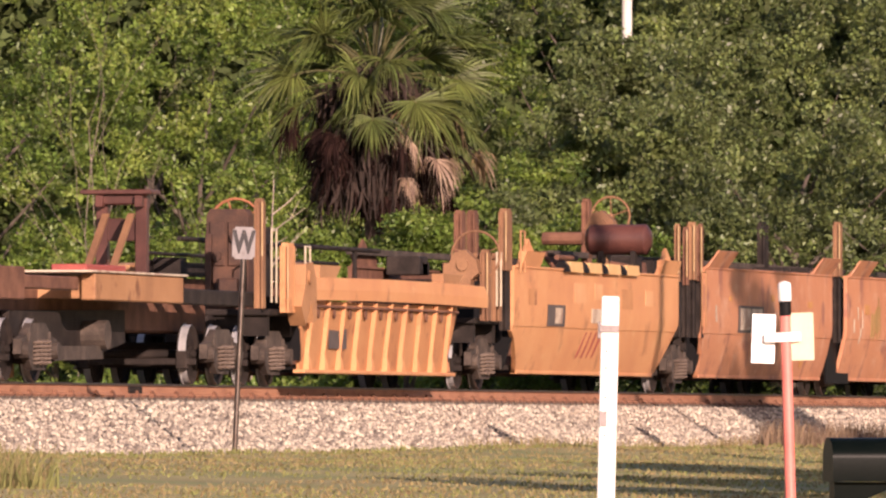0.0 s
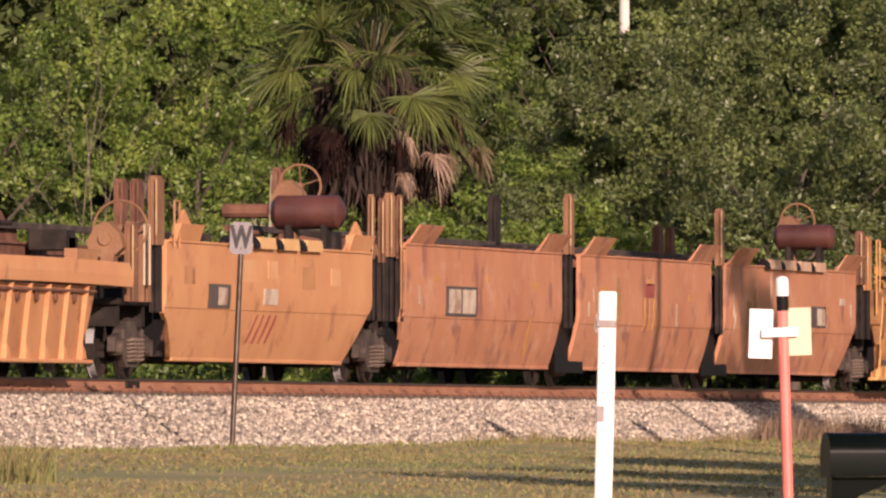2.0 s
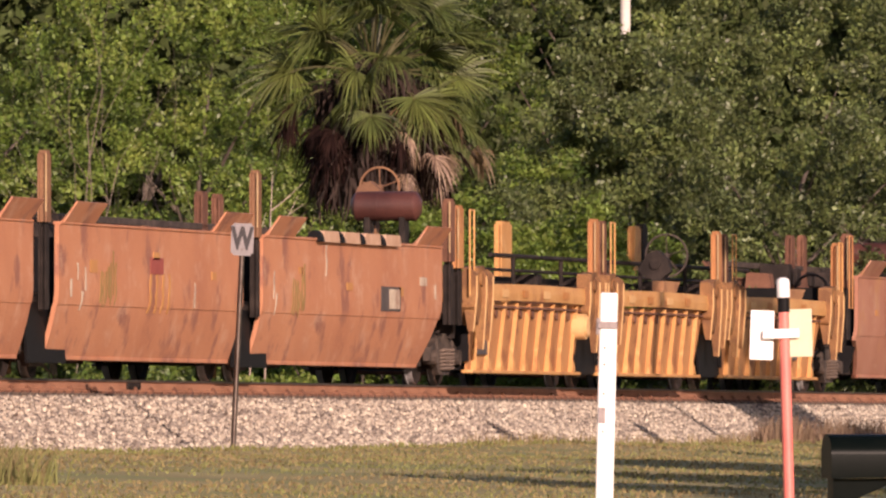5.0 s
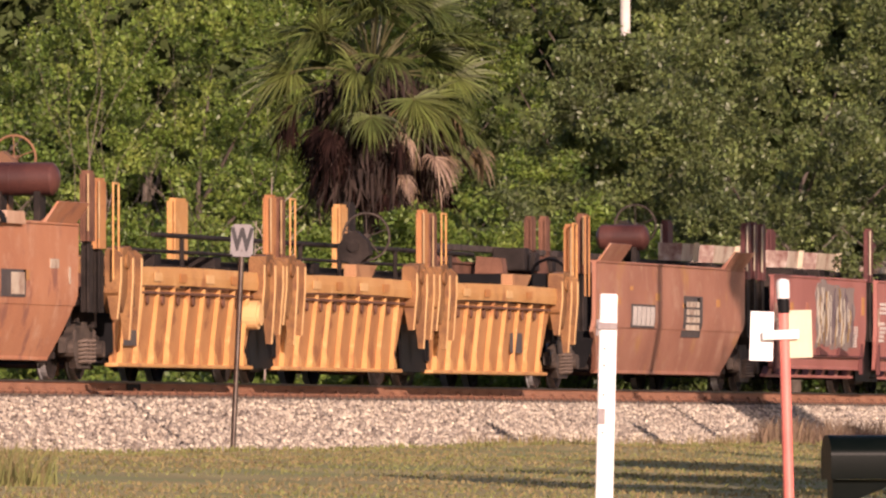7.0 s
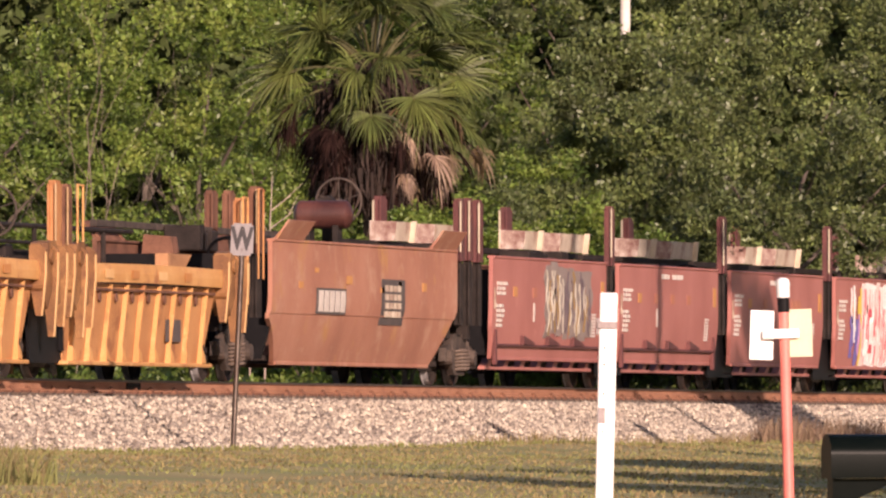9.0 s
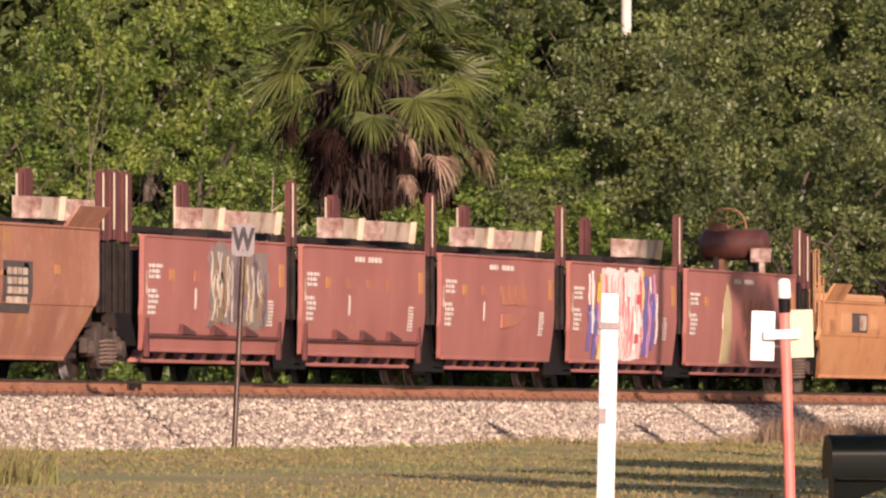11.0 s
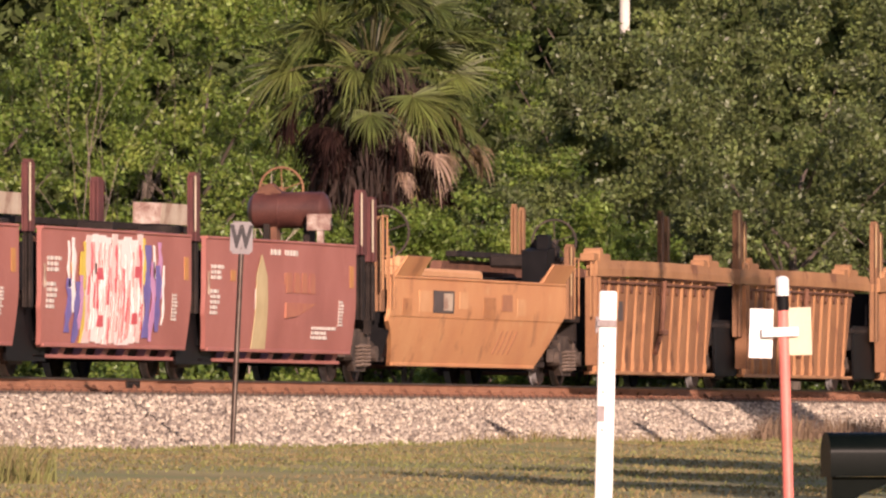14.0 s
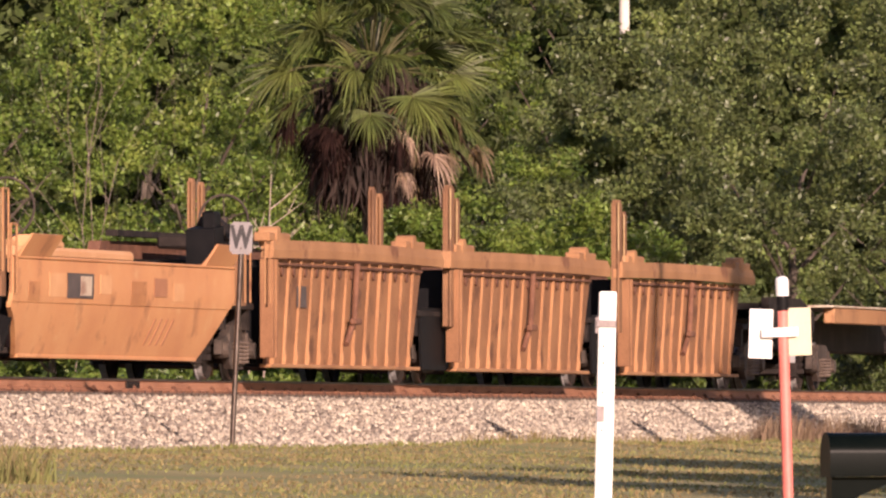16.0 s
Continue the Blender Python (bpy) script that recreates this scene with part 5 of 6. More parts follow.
# spray paint
rng = random.Random(11)
car, q0 = maroon[3], MQ[3]
for k in range(9):
    decal(car, 155.65 - q0 + 0.41 * k, 0.47 + 0.06 * rng.random(), 0.47, 1.55 + 0.1 * rng.random(), M_SPRAY_WHITE if k % 4 else M_PINKWHITE, "spray_paint", 0.1, wave=0.012, seed=k, off=0.010 + 0.002 * (k % 3))
for k in range(84):
    z0 = rng.uniform(0.48, 1.6)
    decal(car, 155.75 - q0 + 3.55 * (k * 0.618 % 1.0), z0, rng.uniform(0.04, 0.10), min(rng.uniform(0.2, 0.75), 2.0 - z0), rng.choice((M_SPRAY_RED, M_SPRAY_ROSE, M_SPRAY_ROSE, M_PINKWHITE, M_SPRAY_WHITE)), "spray_paint", 0.1, wave=0.025, seed=k, off=0.019 + 0.002 * (k % 4))
for q, z in ((156.4, 0.75), (156.3, 1.45), (158.6, 0.8), (158.7, 1.5)):
    decal(car, q - q0, z, 0.42, 0.17, M_SPRAY_RED, "spray_paint", 0.1, off=0.028, taper=0.3)
for k, (q, z, w, h, mt) in enumerate(((154.45, 0.65, 0.3, 0.8, M_SPRAY_BLUE), (154.75, 0.95, 0.2, 1.1, M_SPRAY_WHITE), (154.95, 0.5, 0.3, 0.9, M_SPRAY_BLUE), (155.25, 0.7, 0.2, 0.8, M_SPRAY_VIOLET), (155.2, 1.5, 0.3, 0.35, M_SPRAY_YELLOW), (154.5, 1.3, 0.12, 0.7, M_SPRAY_WHITE), (155.45, 0.5, 0.15, 1.5, M_SPRAY_YELLOW),
                                      (159.45, 0.6, 0.35, 1.4, M_SPRAY_BLUE), (159.85, 0.55, 0.25, 1.2, M_SPRAY_VIOLET), (160.15, 0.7, 0.3, 1.0, M_SPRAY_BLUE), (160.35, 1.2, 0.2, 0.85, M_SPRAY_VIOLET), (159.35, 1.4, 0.15, 0.7, M_SPRAY_YELLOW), (160.6, 0.8, 0.12, 0.9, M_SPRAY_WHITE), (160.0, 1.5, 0.12, 0.5, M_SPRAY_WHITE))):
    decal(car, q - q0, z, w, h, mt, "spray_paint", 0.1, wave=0.035, seed=50 + k, off=0.017 + 0.002 * (k % 5))
car, q0 = maroon[0], MQ[0]
for k in range(8):
    decal(car, 124.9 - q0 + 0.5 * k, 0.8 + 0.12 * rng.random(), 0.56, 1.15 + 0.16 * rng.random(), M_SPRAY_GREY, "spray_paint", 0.1, wave=0.04, seed=k, off=0.010 + 0.002 * (k % 3))
for k in range(34):
    z0 = rng.uniform(0.82, 1.35)
    decal(car, 125.0 - q0 + 3.8 * (k * 0.618 % 1.0), z0, rng.uniform(0.05, 0.13), min(rng.uniform(0.3, 1.0), 2.0 - z0), rng.choice((M_SILVER, M_SILVER, M_SILVER, M_GREEN_STAIN, M_SPRAY_DUSK, M_SPRAY_DUSK)), "spray_paint", 0.1, wave=0.06, seed=80 + k, off=0.019 + 0.002 * (k % 4))



# ---- vegetation ----
def leaf_mass(centres, radii, per, size, rng, flat=0.5):
    """Small leaves round many clump centres: vertices and quads."""
    n = len(centres) * per
    c = np.repeat(np.asarray(centres), per, 0)
    r = np.repeat(np.asarray(radii), per)
    d = rng.normal(size=(n, 3))
    d /= np.linalg.norm(d, axis=1)[:, None]
    p = c + d * (r * rng.uniform(0.3, 1.1, n) ** 0.7)[:, None] * np.array([1, 1, 0.75])
    s = size * rng.uniform(0.5, 1.5, n)
    quad = np.array([(-1, 0, 0), (0, -flat, 0.15), (1, 0, 0), (0, flat, 0.15)])
    v = np.einsum("nij,pj->npi", turns(n, rng), quad) * s[:, None, None] + p[:, None, :]
    return v.reshape(-1, 3), np.arange(4 * n).reshape(-1, 4)


# wide leaf tones: varied greens, plus sunlit lumps and shaded pockets put into colour
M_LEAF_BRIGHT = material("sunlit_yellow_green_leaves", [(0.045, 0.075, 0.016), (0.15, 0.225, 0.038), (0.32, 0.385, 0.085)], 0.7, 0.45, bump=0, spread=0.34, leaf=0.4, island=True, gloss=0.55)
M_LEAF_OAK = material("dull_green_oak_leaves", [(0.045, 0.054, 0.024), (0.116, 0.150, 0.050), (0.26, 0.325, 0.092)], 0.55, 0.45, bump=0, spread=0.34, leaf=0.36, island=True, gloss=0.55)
# darker green that puts the wood's deep shade into the leaf colour
M_LEAF_DEEP = material("leaves_painted_shade", [(0.045, 0.066, 0.020), (0.095, 0.125, 0.036)], 0.5, 0.7, bump=0, spread=0.4, leaf=0.25, island=True, gloss=0.3)
M_BARK = material("grey_brown_bark", [(0.06, 0.045, 0.035), (0.12, 0.095, 0.075)], 5.0, 0.9, bump=0.5)
M_LIMB = material("grey_bare_limb", [(0.14, 0.11, 0.085), (0.26, 0.21, 0.17)], 5.0, 0.9, bump=0.2)
M_TWIG = material("pale_dead_twig", [(0.30, 0.23, 0.19), (0.46, 0.38, 0.32)], 5.0, 0.9, bump=0.2)


def tree(name, h, dist, base, height, radius, clumps, per, leafmat, label, seed, low=0.04, size=0.056, puff=(0.16, 0.46), group="trees behind the track"):
    rng = np.random.default_rng(seed)
    x, y, _ = on_ray(h, dist, 0)
    t = thing(name, pose(x, y, base), label, "tree" if height > 5 else "shrub", group)
    bm = bmesh.new()
    rod(bm, (0, 0, -0.3), (0, 0, height * 0.42), 0.05 + height * 0.013, 0.03, 9)
    for k in range(8):
        a, zz = k * 2.4 + seed, height * (0.12 + 0.038 * k)
        rod(bm, (0, 0, zz), (math.cos(a) * radius * 0.6, math.sin(a) * radius * 0.6, zz + height * 0.2), 0.02 + height * 0.0025, 0.01, 6)
    part("trunk", bm, M_BARK, t)
    n = clumps
    # boughs first, then clumps of leaves over the outside of each bough
    nb = max(10, int(radius * height * 1.7))
    d = rng.normal(size=(nb, 3))
    d /= np.linalg.norm(d, axis=1)[:, None]
    rr = rng.uniform(0.45, 1.0, nb) ** 0.6 * (1 + 0.22 * np.sin(4 * d[:, 0] + seed) * np.cos(5 * d[:, 2] + seed))
    mid = height * (low + 1) / 2
    b = d * rr[:, None] * np.array([radius, radius, height * (1 - low) / 2]) + np.array([0, 0, mid])
    br = rng.uniform(0.5, 1.3, nb) * min(1.0, 0.45 + radius * 0.14)
    k = rng.choice(nb, n, p=br ** 2 / (br ** 2).sum())
    e = rng.normal(size=(n, 3))
    e[:, 2] = np.abs(e[:, 2]) * 0.9 - 0.35
    e /= np.linalg.norm(e, axis=1)[:, None]
    c = b[k] + e * (br[k] * rng.uniform(0.55, 1.05, n))[:, None]
    c[:, 2] = np.maximum(c[:, 2], 0.15)
    v, f = leaf_mass(c, rng.uniform(*puff, n), per, size, rng)
    scatter("crown", leafmat, v, f, t, kind="stuff")
    return t


LB, LO, LD = "yellow-green leafy tree in full sun", "dull green leafy oak beyond the track", "tree deep in the woods, leaves coloured dark for shade"
for i, (h, dist, height, radius, mt) in enumerate((
        (-10.0, 285, 13.5, 4.6, 0), (-5.2, 290, 14.5, 4.4, 0), (-11.5, 268, 8.5, 3.2, 0), (-7.6, 266, 7.0, 2.8, 0), (-4.6, 268, 5.6, 2.2, 0), (-1.0, 306, 15, 4.8, 0),
        (3.2, 300, 14.5, 4.4, 1), (7.6, 296, 13.5, 4.6, 1), (12.0, 300, 14, 4.8, 1), (9.8, 278, 8.0, 3.2, 1), (4.3, 278, 7.8, 2.7, 1), (13.0, 274, 6.5, 2.9, 1), (1.5, 282, 5.4, 2.2, 1))):
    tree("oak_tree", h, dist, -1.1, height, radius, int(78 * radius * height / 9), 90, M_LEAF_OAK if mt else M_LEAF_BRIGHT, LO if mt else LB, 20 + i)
# backing trees, their shade carried by the dark leaf colour
for i in range(11):
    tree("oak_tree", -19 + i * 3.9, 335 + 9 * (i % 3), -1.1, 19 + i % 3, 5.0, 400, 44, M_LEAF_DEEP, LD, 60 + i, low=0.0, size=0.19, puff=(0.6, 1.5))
tree("oak_tree", 3.9, 284.3, -1.1, 9.3, 1.6, 520, 120, M_LEAF_OAK, LO, 71)
tree("oak_tree", 3.84, 285.6, -1.1, 9.5, 1.3, 860, 90, M_LEAF_OAK, LO, 72)
for i in range(12):
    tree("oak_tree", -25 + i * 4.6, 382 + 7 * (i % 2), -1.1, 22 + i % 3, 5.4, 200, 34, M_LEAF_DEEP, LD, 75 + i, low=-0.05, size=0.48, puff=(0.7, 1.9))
for i, (h, dist, height, radius, txt) in enumerate(((-3.6, 257, 3.7, 1.0, 1), (-2.4, 249.5, 3.8, 0.9, 1), (-1.5, 249, 4.2, 0.8, 1), (-0.7, 249, 4.6, 0.85, 1), (0.1, 250, 4.8, 0.9, 1), (0.9, 257, 4.9, 1.2, 1), (1.9, 260, 5.1, 1.3, 0), (2.6, 257, 4.5, 1.1, 0), (3.2, 264, 5.0, 1.3, 0), (5.2, 266, 4.6, 1.3, 0), (-5.6, 256, 3.4, 1.2, 0))):
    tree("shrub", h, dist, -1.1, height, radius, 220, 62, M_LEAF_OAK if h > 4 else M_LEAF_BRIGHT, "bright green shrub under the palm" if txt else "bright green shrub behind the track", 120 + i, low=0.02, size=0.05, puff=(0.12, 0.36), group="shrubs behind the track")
# trees that stand outside the view and shade the verge and the train
for i, (h, dist, height, radius, low, n) in enumerate(((15.0, 121, 14.0, 3.0, 0.35, 380), (16.0, 137, 14.0, 3.2, 0.35, 400), (17.6, 154, 15.0, 3.4, 0.35, 420), (17.05, 220.8, 24.0, 1.25, 0.15, 330))):
    tree("oak_tree", h, dist, -2.0, height, radius, n, 44, M_LEAF_OAK, "tall leafy tree shading the verge", 90 + i, low=low, size=0.165, puff=(0.3, 0.7), group="trees by the verge")


def blades(centres, heights, rng, width=0.012, lean=0.35):
    n = len(centres)
    a = rng.uniform(0, 2 * math.pi, n)
    side = np.stack([np.cos(a), np.sin(a), np.zeros(n)], 1) * (width * rng.uniform(0.6, 1.5, n))[:, None]
    b = rng.uniform(0, 2 * math.pi, n)
    tip = np.stack([np.cos(b), np.sin(b), np.zeros(n)], 1) * (heights * lean * rng.uniform(0.2, 1.3, n))[:, None]
    up = np.stack([np.zeros(n), np.zeros(n), heights], 1)
    mid = centres + up * 0.55 + tip * 0.3
    v = np.stack([centres - side, centres + side, mid + side * 0.8, mid - side * 0.8, centres + up + tip - side * 0.15, centres + up + tip + side * 0.15], 1)
    k = 6 * np.arange(n)[:, None]
    f = np.concatenate([k + np.array([0, 1, 2, 3]), k + np.array([3, 2, 5, 4])])
    return v.reshape(-1, 3), f


def sward(name, mat, n, xr, yr, hr, label, seed, width=0.012, lean=0.35, gather=0.0):
    rng = np.random.default_rng(seed)
    x, y = rng.uniform(*xr, n), rng.uniform(*yr, n)
    if gather:
        k = rng.integers(0, max(2, n // 40), n)
        cx, cy = rng.uniform(*xr, n)[k], rng.uniform(*yr, n)[k]
        x, y = cx + rng.normal(size=n) * gather, np.clip(cy + rng.normal(size=n) * gather, *yr)
    keep = np.array([noise.noise(Vector((p * 0.05, q * 0.35, seed))) > -0.22 for p, q in zip(x, y)])
    x, y = x[keep], y[keep]
    z = np.array([ground_z(p, q) for p, q in zip(x, y)])
    v, f = blades(np.stack([x, y, z - 0.01], 1), rng.uniform(*hr, len(x)), rng, width, lean)
    return scatter(name, mat, v, f, None, label, "grass")


sward("short_dry_grass", M_STRAW, 60000, (-105, 75), (-22, -4.0), (0.015, 0.055), "short straw-coloured mown grass on the verge", 1, 0.014, 0.7)
sward("short_green_grass", M_BLADE, 50000, (-105, 75), (-22, -4.2), (0.015, 0.055), "short green grass growing through the dry verge", 2, 0.014, 0.7)
sward("crest_grass", M_BLADE, 9000, (-75, 70), (-4.9, -4.0), (0.03, 0.10), "ragged green grass along the foot of the ballast", 3, 0.012, 0.5)
sward("tall_straw", M_STRAW_TALL, 9000, (10, 46), (-4.7, -3.1), (0.1, 0.55), "tall dry straw at the foot of the ballast", 4, 0.009, 0.35, 0.5)
sward("thin_straw", M_STRAW, 1500, (-12, 20), (-4.4, -3.7), (0.10, 0.28), "thin dry straw at the foot of the ballast", 5, 0.008, 0.4, 0.4)
x, y, _ = on_ray(-4.62, 141, 0)
sward("straw_tuft", M_STRAW, 500, (x - 2.5, x + 2.5), (y - 0.02, y + 0.5), (0.12, 0.55), "tall dry tuft of grass on the verge", 6, 0.008, 0.5, 0.3)
sward("green_tuft", M_BLADE, 260, (x - 2.5, x + 2.5), (y - 0.1, y + 0.4), (0.12, 0.5), "green and yellow tuft of grass on the verge", 7, 0.010, 0.6, 0.3)

# low weeds and shrubs right behind the track
rng = np.random.default_rng(3)
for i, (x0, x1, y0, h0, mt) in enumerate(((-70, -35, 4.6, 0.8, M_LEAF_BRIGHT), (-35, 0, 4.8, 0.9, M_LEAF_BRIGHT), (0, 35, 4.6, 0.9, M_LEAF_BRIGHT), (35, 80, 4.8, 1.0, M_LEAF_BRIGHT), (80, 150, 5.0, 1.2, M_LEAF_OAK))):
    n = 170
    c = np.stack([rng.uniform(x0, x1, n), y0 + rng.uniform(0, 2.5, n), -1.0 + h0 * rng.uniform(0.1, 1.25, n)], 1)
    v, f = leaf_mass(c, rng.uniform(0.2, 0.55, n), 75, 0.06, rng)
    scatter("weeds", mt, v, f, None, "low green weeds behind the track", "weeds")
rng = np.random.default_rng(4)
n = 300
c = np.stack([rng.uniform(-60, 140, n), rng.uniform(7.0, 9.5, n), rng.uniform(-0.6, 2.3, n)], 1)
v, f = leaf_mass(c, rng.uniform(0.3, 0.7, n), 80, 0.065, rng)
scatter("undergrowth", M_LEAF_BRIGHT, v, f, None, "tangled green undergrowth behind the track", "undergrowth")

# ---- the cabbage palm ----
M_FROND = material("grey_green_palm_leaf", [(0.026, 0.044, 0.015), (0.14, 0.165, 0.042)], 0.9, 0.5, bump=0, spread=0.55, leaf=0.2, island=True, gloss=0.3)
# dead brown, taken near black so the skirt's shadow lies in the colour
M_FROND_DRY = material("dead_brown_shaded_palm_leaf", [(0.008, 0.004, 0.004), (0.034, 0.016, 0.013)], 2.0, 0.8, bump=0, spread=0.5, leaf=0.2, island=True, gloss=0.1)
M_FROND_PALE = material("bleached_sunlit_palm_leaf", [(0.16, 0.09, 0.06), (0.44, 0.32, 0.23)], 2.0, 0.6, bump=0, spread=0.35, leaf=0.2, island=True)
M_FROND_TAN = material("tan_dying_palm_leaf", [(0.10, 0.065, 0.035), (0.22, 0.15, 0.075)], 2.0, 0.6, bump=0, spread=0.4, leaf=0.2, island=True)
M_STALK = material("palm_stalk", [(0.06, 0.06, 0.025), (0.11, 0.10, 0.04)], 3.0, 0.6, bump=0.1)
# thatch colour darkened to carry the shade under the crown
M_THATCH = material("shade_dark_palm_thatch", [(0.018, 0.011, 0.009), (0.05, 0.03, 0.022)], 4.0, 0.9, bump=0.4)


def frond(name, az, el, z, petiole, R, segs, spread_deg, limp, mats, seed, out=0.12, half=0.022):
    """One fan leaf on its arching stalk; the pointed blades spread out and then bend to the ground."""
    rng = random.Random(seed)
    bm = bmesh.new()
    flat = Vector((math.cos(az), math.sin(az), 0))
    p, d = flat * out + Vector((0, 0, z)), flat * math.cos(el) + Vector((0, 0, math.sin(el)))
    for k in range(6):
        q = p + d * (petiole / 6)
        rod(bm, p, q, 0.024 - 0.001 * k, 0.023 - 0.001 * k, 5)
        p, d = q, (d + Vector((0, 0, -0.09 - 0.05 * limp))).normalized()
    for f in bm.faces:
        f.material_index = 1
    side = d.cross(Vector((0, 0, 1)))
    side = (side if side.length > 0.05 else Vector((-flat.y, flat.x, 0))).normalized()
    up = side.cross(d).normalized()
    turn = rng.uniform(-1.0, 1.0)
    side, up = side * math.cos(turn) + up * math.sin(turn), up * math.cos(turn) - side * math.sin(turn)
    for i in range(segs):
        th = radians(-spread_deg + 2 * spread_deg * (i + rng.uniform(-0.3, 0.3)) / (segs - 1))
        r = R * (1 - 0.25 * abs(th) / radians(spread_deg)) * rng.uniform(0.65, 1.1)
        b = (d * math.cos(th) + side * math.sin(th) + up * (0.25 * abs(math.sin(th)))).normalized()
        c, prev = p - d * 0.10 * abs(math.sin(th * 0.5)), None
        w = (side * math.cos(th) - d * math.sin(th) + up * (0.6 if i % 2 else -0.6)).normalized()
        sag = limp * rng.uniform(0.5, 1.8)
        for k in range(7):
            t = k / 6
            h = half * (0.35 + 1.5 * t if t < 0.4 else 1.55 * (1.03 - t))
            row = (bm.verts.new(c - w * h), bm.verts.new(c + w * h))
            if prev:
                bm.faces.new((prev[0], prev[1], row[1], row[0]))
            prev = row
            c = c + b * (r / 6)
            b = (b + Vector((0, 0, -sag * (0.12 + 0.55 * t)))).normalized()
    me = bpy.data.meshes.new(name)
    bm.to_mesh(me)
    bm.free()
    for m in mats:
        me.materials.append(m)
    ob = new(name, me)
    ob.parent = palm
    return ob


PALM_AT = on_ray(-1.30, 253, -1.1)
palm = thing("cabbage_palm", pose(*PALM_AT, 0, 0, YAW), "cabbage palm with green fans over a brown dead skirt", "palm tree")
bm = bmesh.new()
prof = [(0.26, -0.3), (0.22, 0.3), (0.19, 2.0), (0.18, 4.5), (0.24, 5.6), (0.30, 6.3), (0.16, 6.8)]
lathe(bm, prof, Matrix.Identity(4), 14)
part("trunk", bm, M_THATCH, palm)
rng = random.Random(77)
for k in range(38):
    t = k / 37
    frond("frond", k * 2.39996 + rng.uniform(-0.25, 0.25), radians(82 - 92 * t + rng.uniform(-10, 10)), 7.3 - 0.6 * t, rng.uniform(0.9, 1.8), rng.uniform(0.95, 1.4), 44, 96, rng.uniform(0.3, 0.9), (M_FROND, M_STALK), 100 + k)
# fans on the side towards the track
for k, (az, el, z, pet) in enumerate(((-0.25, 16, 6.9, 1.5), (-0.55, 42, 7.0, 1.4), (-0.75, 2, 6.7, 1.3), (-1.35, 30, 7.0, 1.1), (-1.75, 8, 6.8, 1.2), (-2.25, 38, 7.1, 1.5), (-2.75, 20, 6.9, 1.6), (-1.5, 58, 7.2, 1.2), (0.15, 34, 7.0, 1.6), (-0.1, -10, 6.6, 1.35))):
    frond("frond", az, radians(el), z, pet, 1.2 + 0.1 * (k % 3), 46, 96, 0.4 + 0.16 * (k % 4), (M_FROND, M_STALK), 160 + k)
# dead skirt: tan leaves towards the sun, shade-darkened brown elsewhere
for k in range(60):
    t = k / 59
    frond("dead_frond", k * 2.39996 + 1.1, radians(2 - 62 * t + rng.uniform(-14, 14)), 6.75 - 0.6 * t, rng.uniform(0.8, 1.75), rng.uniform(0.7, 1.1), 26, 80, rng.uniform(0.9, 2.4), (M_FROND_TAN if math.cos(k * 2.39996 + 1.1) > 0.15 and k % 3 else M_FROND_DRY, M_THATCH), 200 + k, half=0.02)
# bleached ones hang on the sunny side, sunlight partly put into their pale tone
for k in range(30):
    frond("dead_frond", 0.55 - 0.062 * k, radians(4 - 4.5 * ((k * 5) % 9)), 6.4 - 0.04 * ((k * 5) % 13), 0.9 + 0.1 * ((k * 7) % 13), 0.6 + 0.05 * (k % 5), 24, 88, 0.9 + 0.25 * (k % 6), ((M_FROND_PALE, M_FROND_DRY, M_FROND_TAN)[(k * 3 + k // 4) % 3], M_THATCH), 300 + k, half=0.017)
# loose thatch under the crown
rng2 = np.random.default_rng(9)
n = 3600
a, r = rng2.uniform(0, 6.283, n), rng2.uniform(0.1, 1.1, n)
c = np.stack([r * np.cos(a), r * np.sin(a), rng2.uniform(5.5, 7.4, n) - 0.6 * r], 1)
v, f = blades(c, -rng2.uniform(0.3, 0.9, n), rng2, 0.03, 0.4)
scatter("thatch", M_THATCH, v, f, palm, "tangled thatch coloured dark for shade", kind="stuff")

# bare pale sapling in front of the palm
def sapling(h, dist, base, height, seed):
    rng = random.Random(seed)
    t = thing("bare_sapling", pose(*on_ray(h, dist, base), 0, 0, YAW), "leafless pale sapling beside the palm", "shrub")
    bm = bmesh.new()
    tip = Vector((0.18, 0, height))
    rod(bm, (0, 0, 0), tip, 0.022, 0.008, 6)
    for k in range(9):
        s = 0.35 + 0.065 * k
        p = tip * s
        d = Vector((rng.choice((-1, 1, 1)) * rng.uniform(0.3, 0.7), rng.uniform(-0.3, 0.3), rng.uniform(0.3, 0.8)))
        q = p + d * rng.uniform(0.6, 1.1)
        rod(bm, p, q, 0.014, 0.005, 5)
        rod(bm, p.lerp(q, 0.55), p.lerp(q, 0.55) + Vector((rng.uniform(-0.4, 0.4), 0, 0.35)), 0.008, 0.004, 5)
    part("stem", bm, M_TWIG, t)


sapling(-3.3, 249, -1.1, 5.0, 1)
sapling(-3.6, 250, -1.1, 4.2, 4)

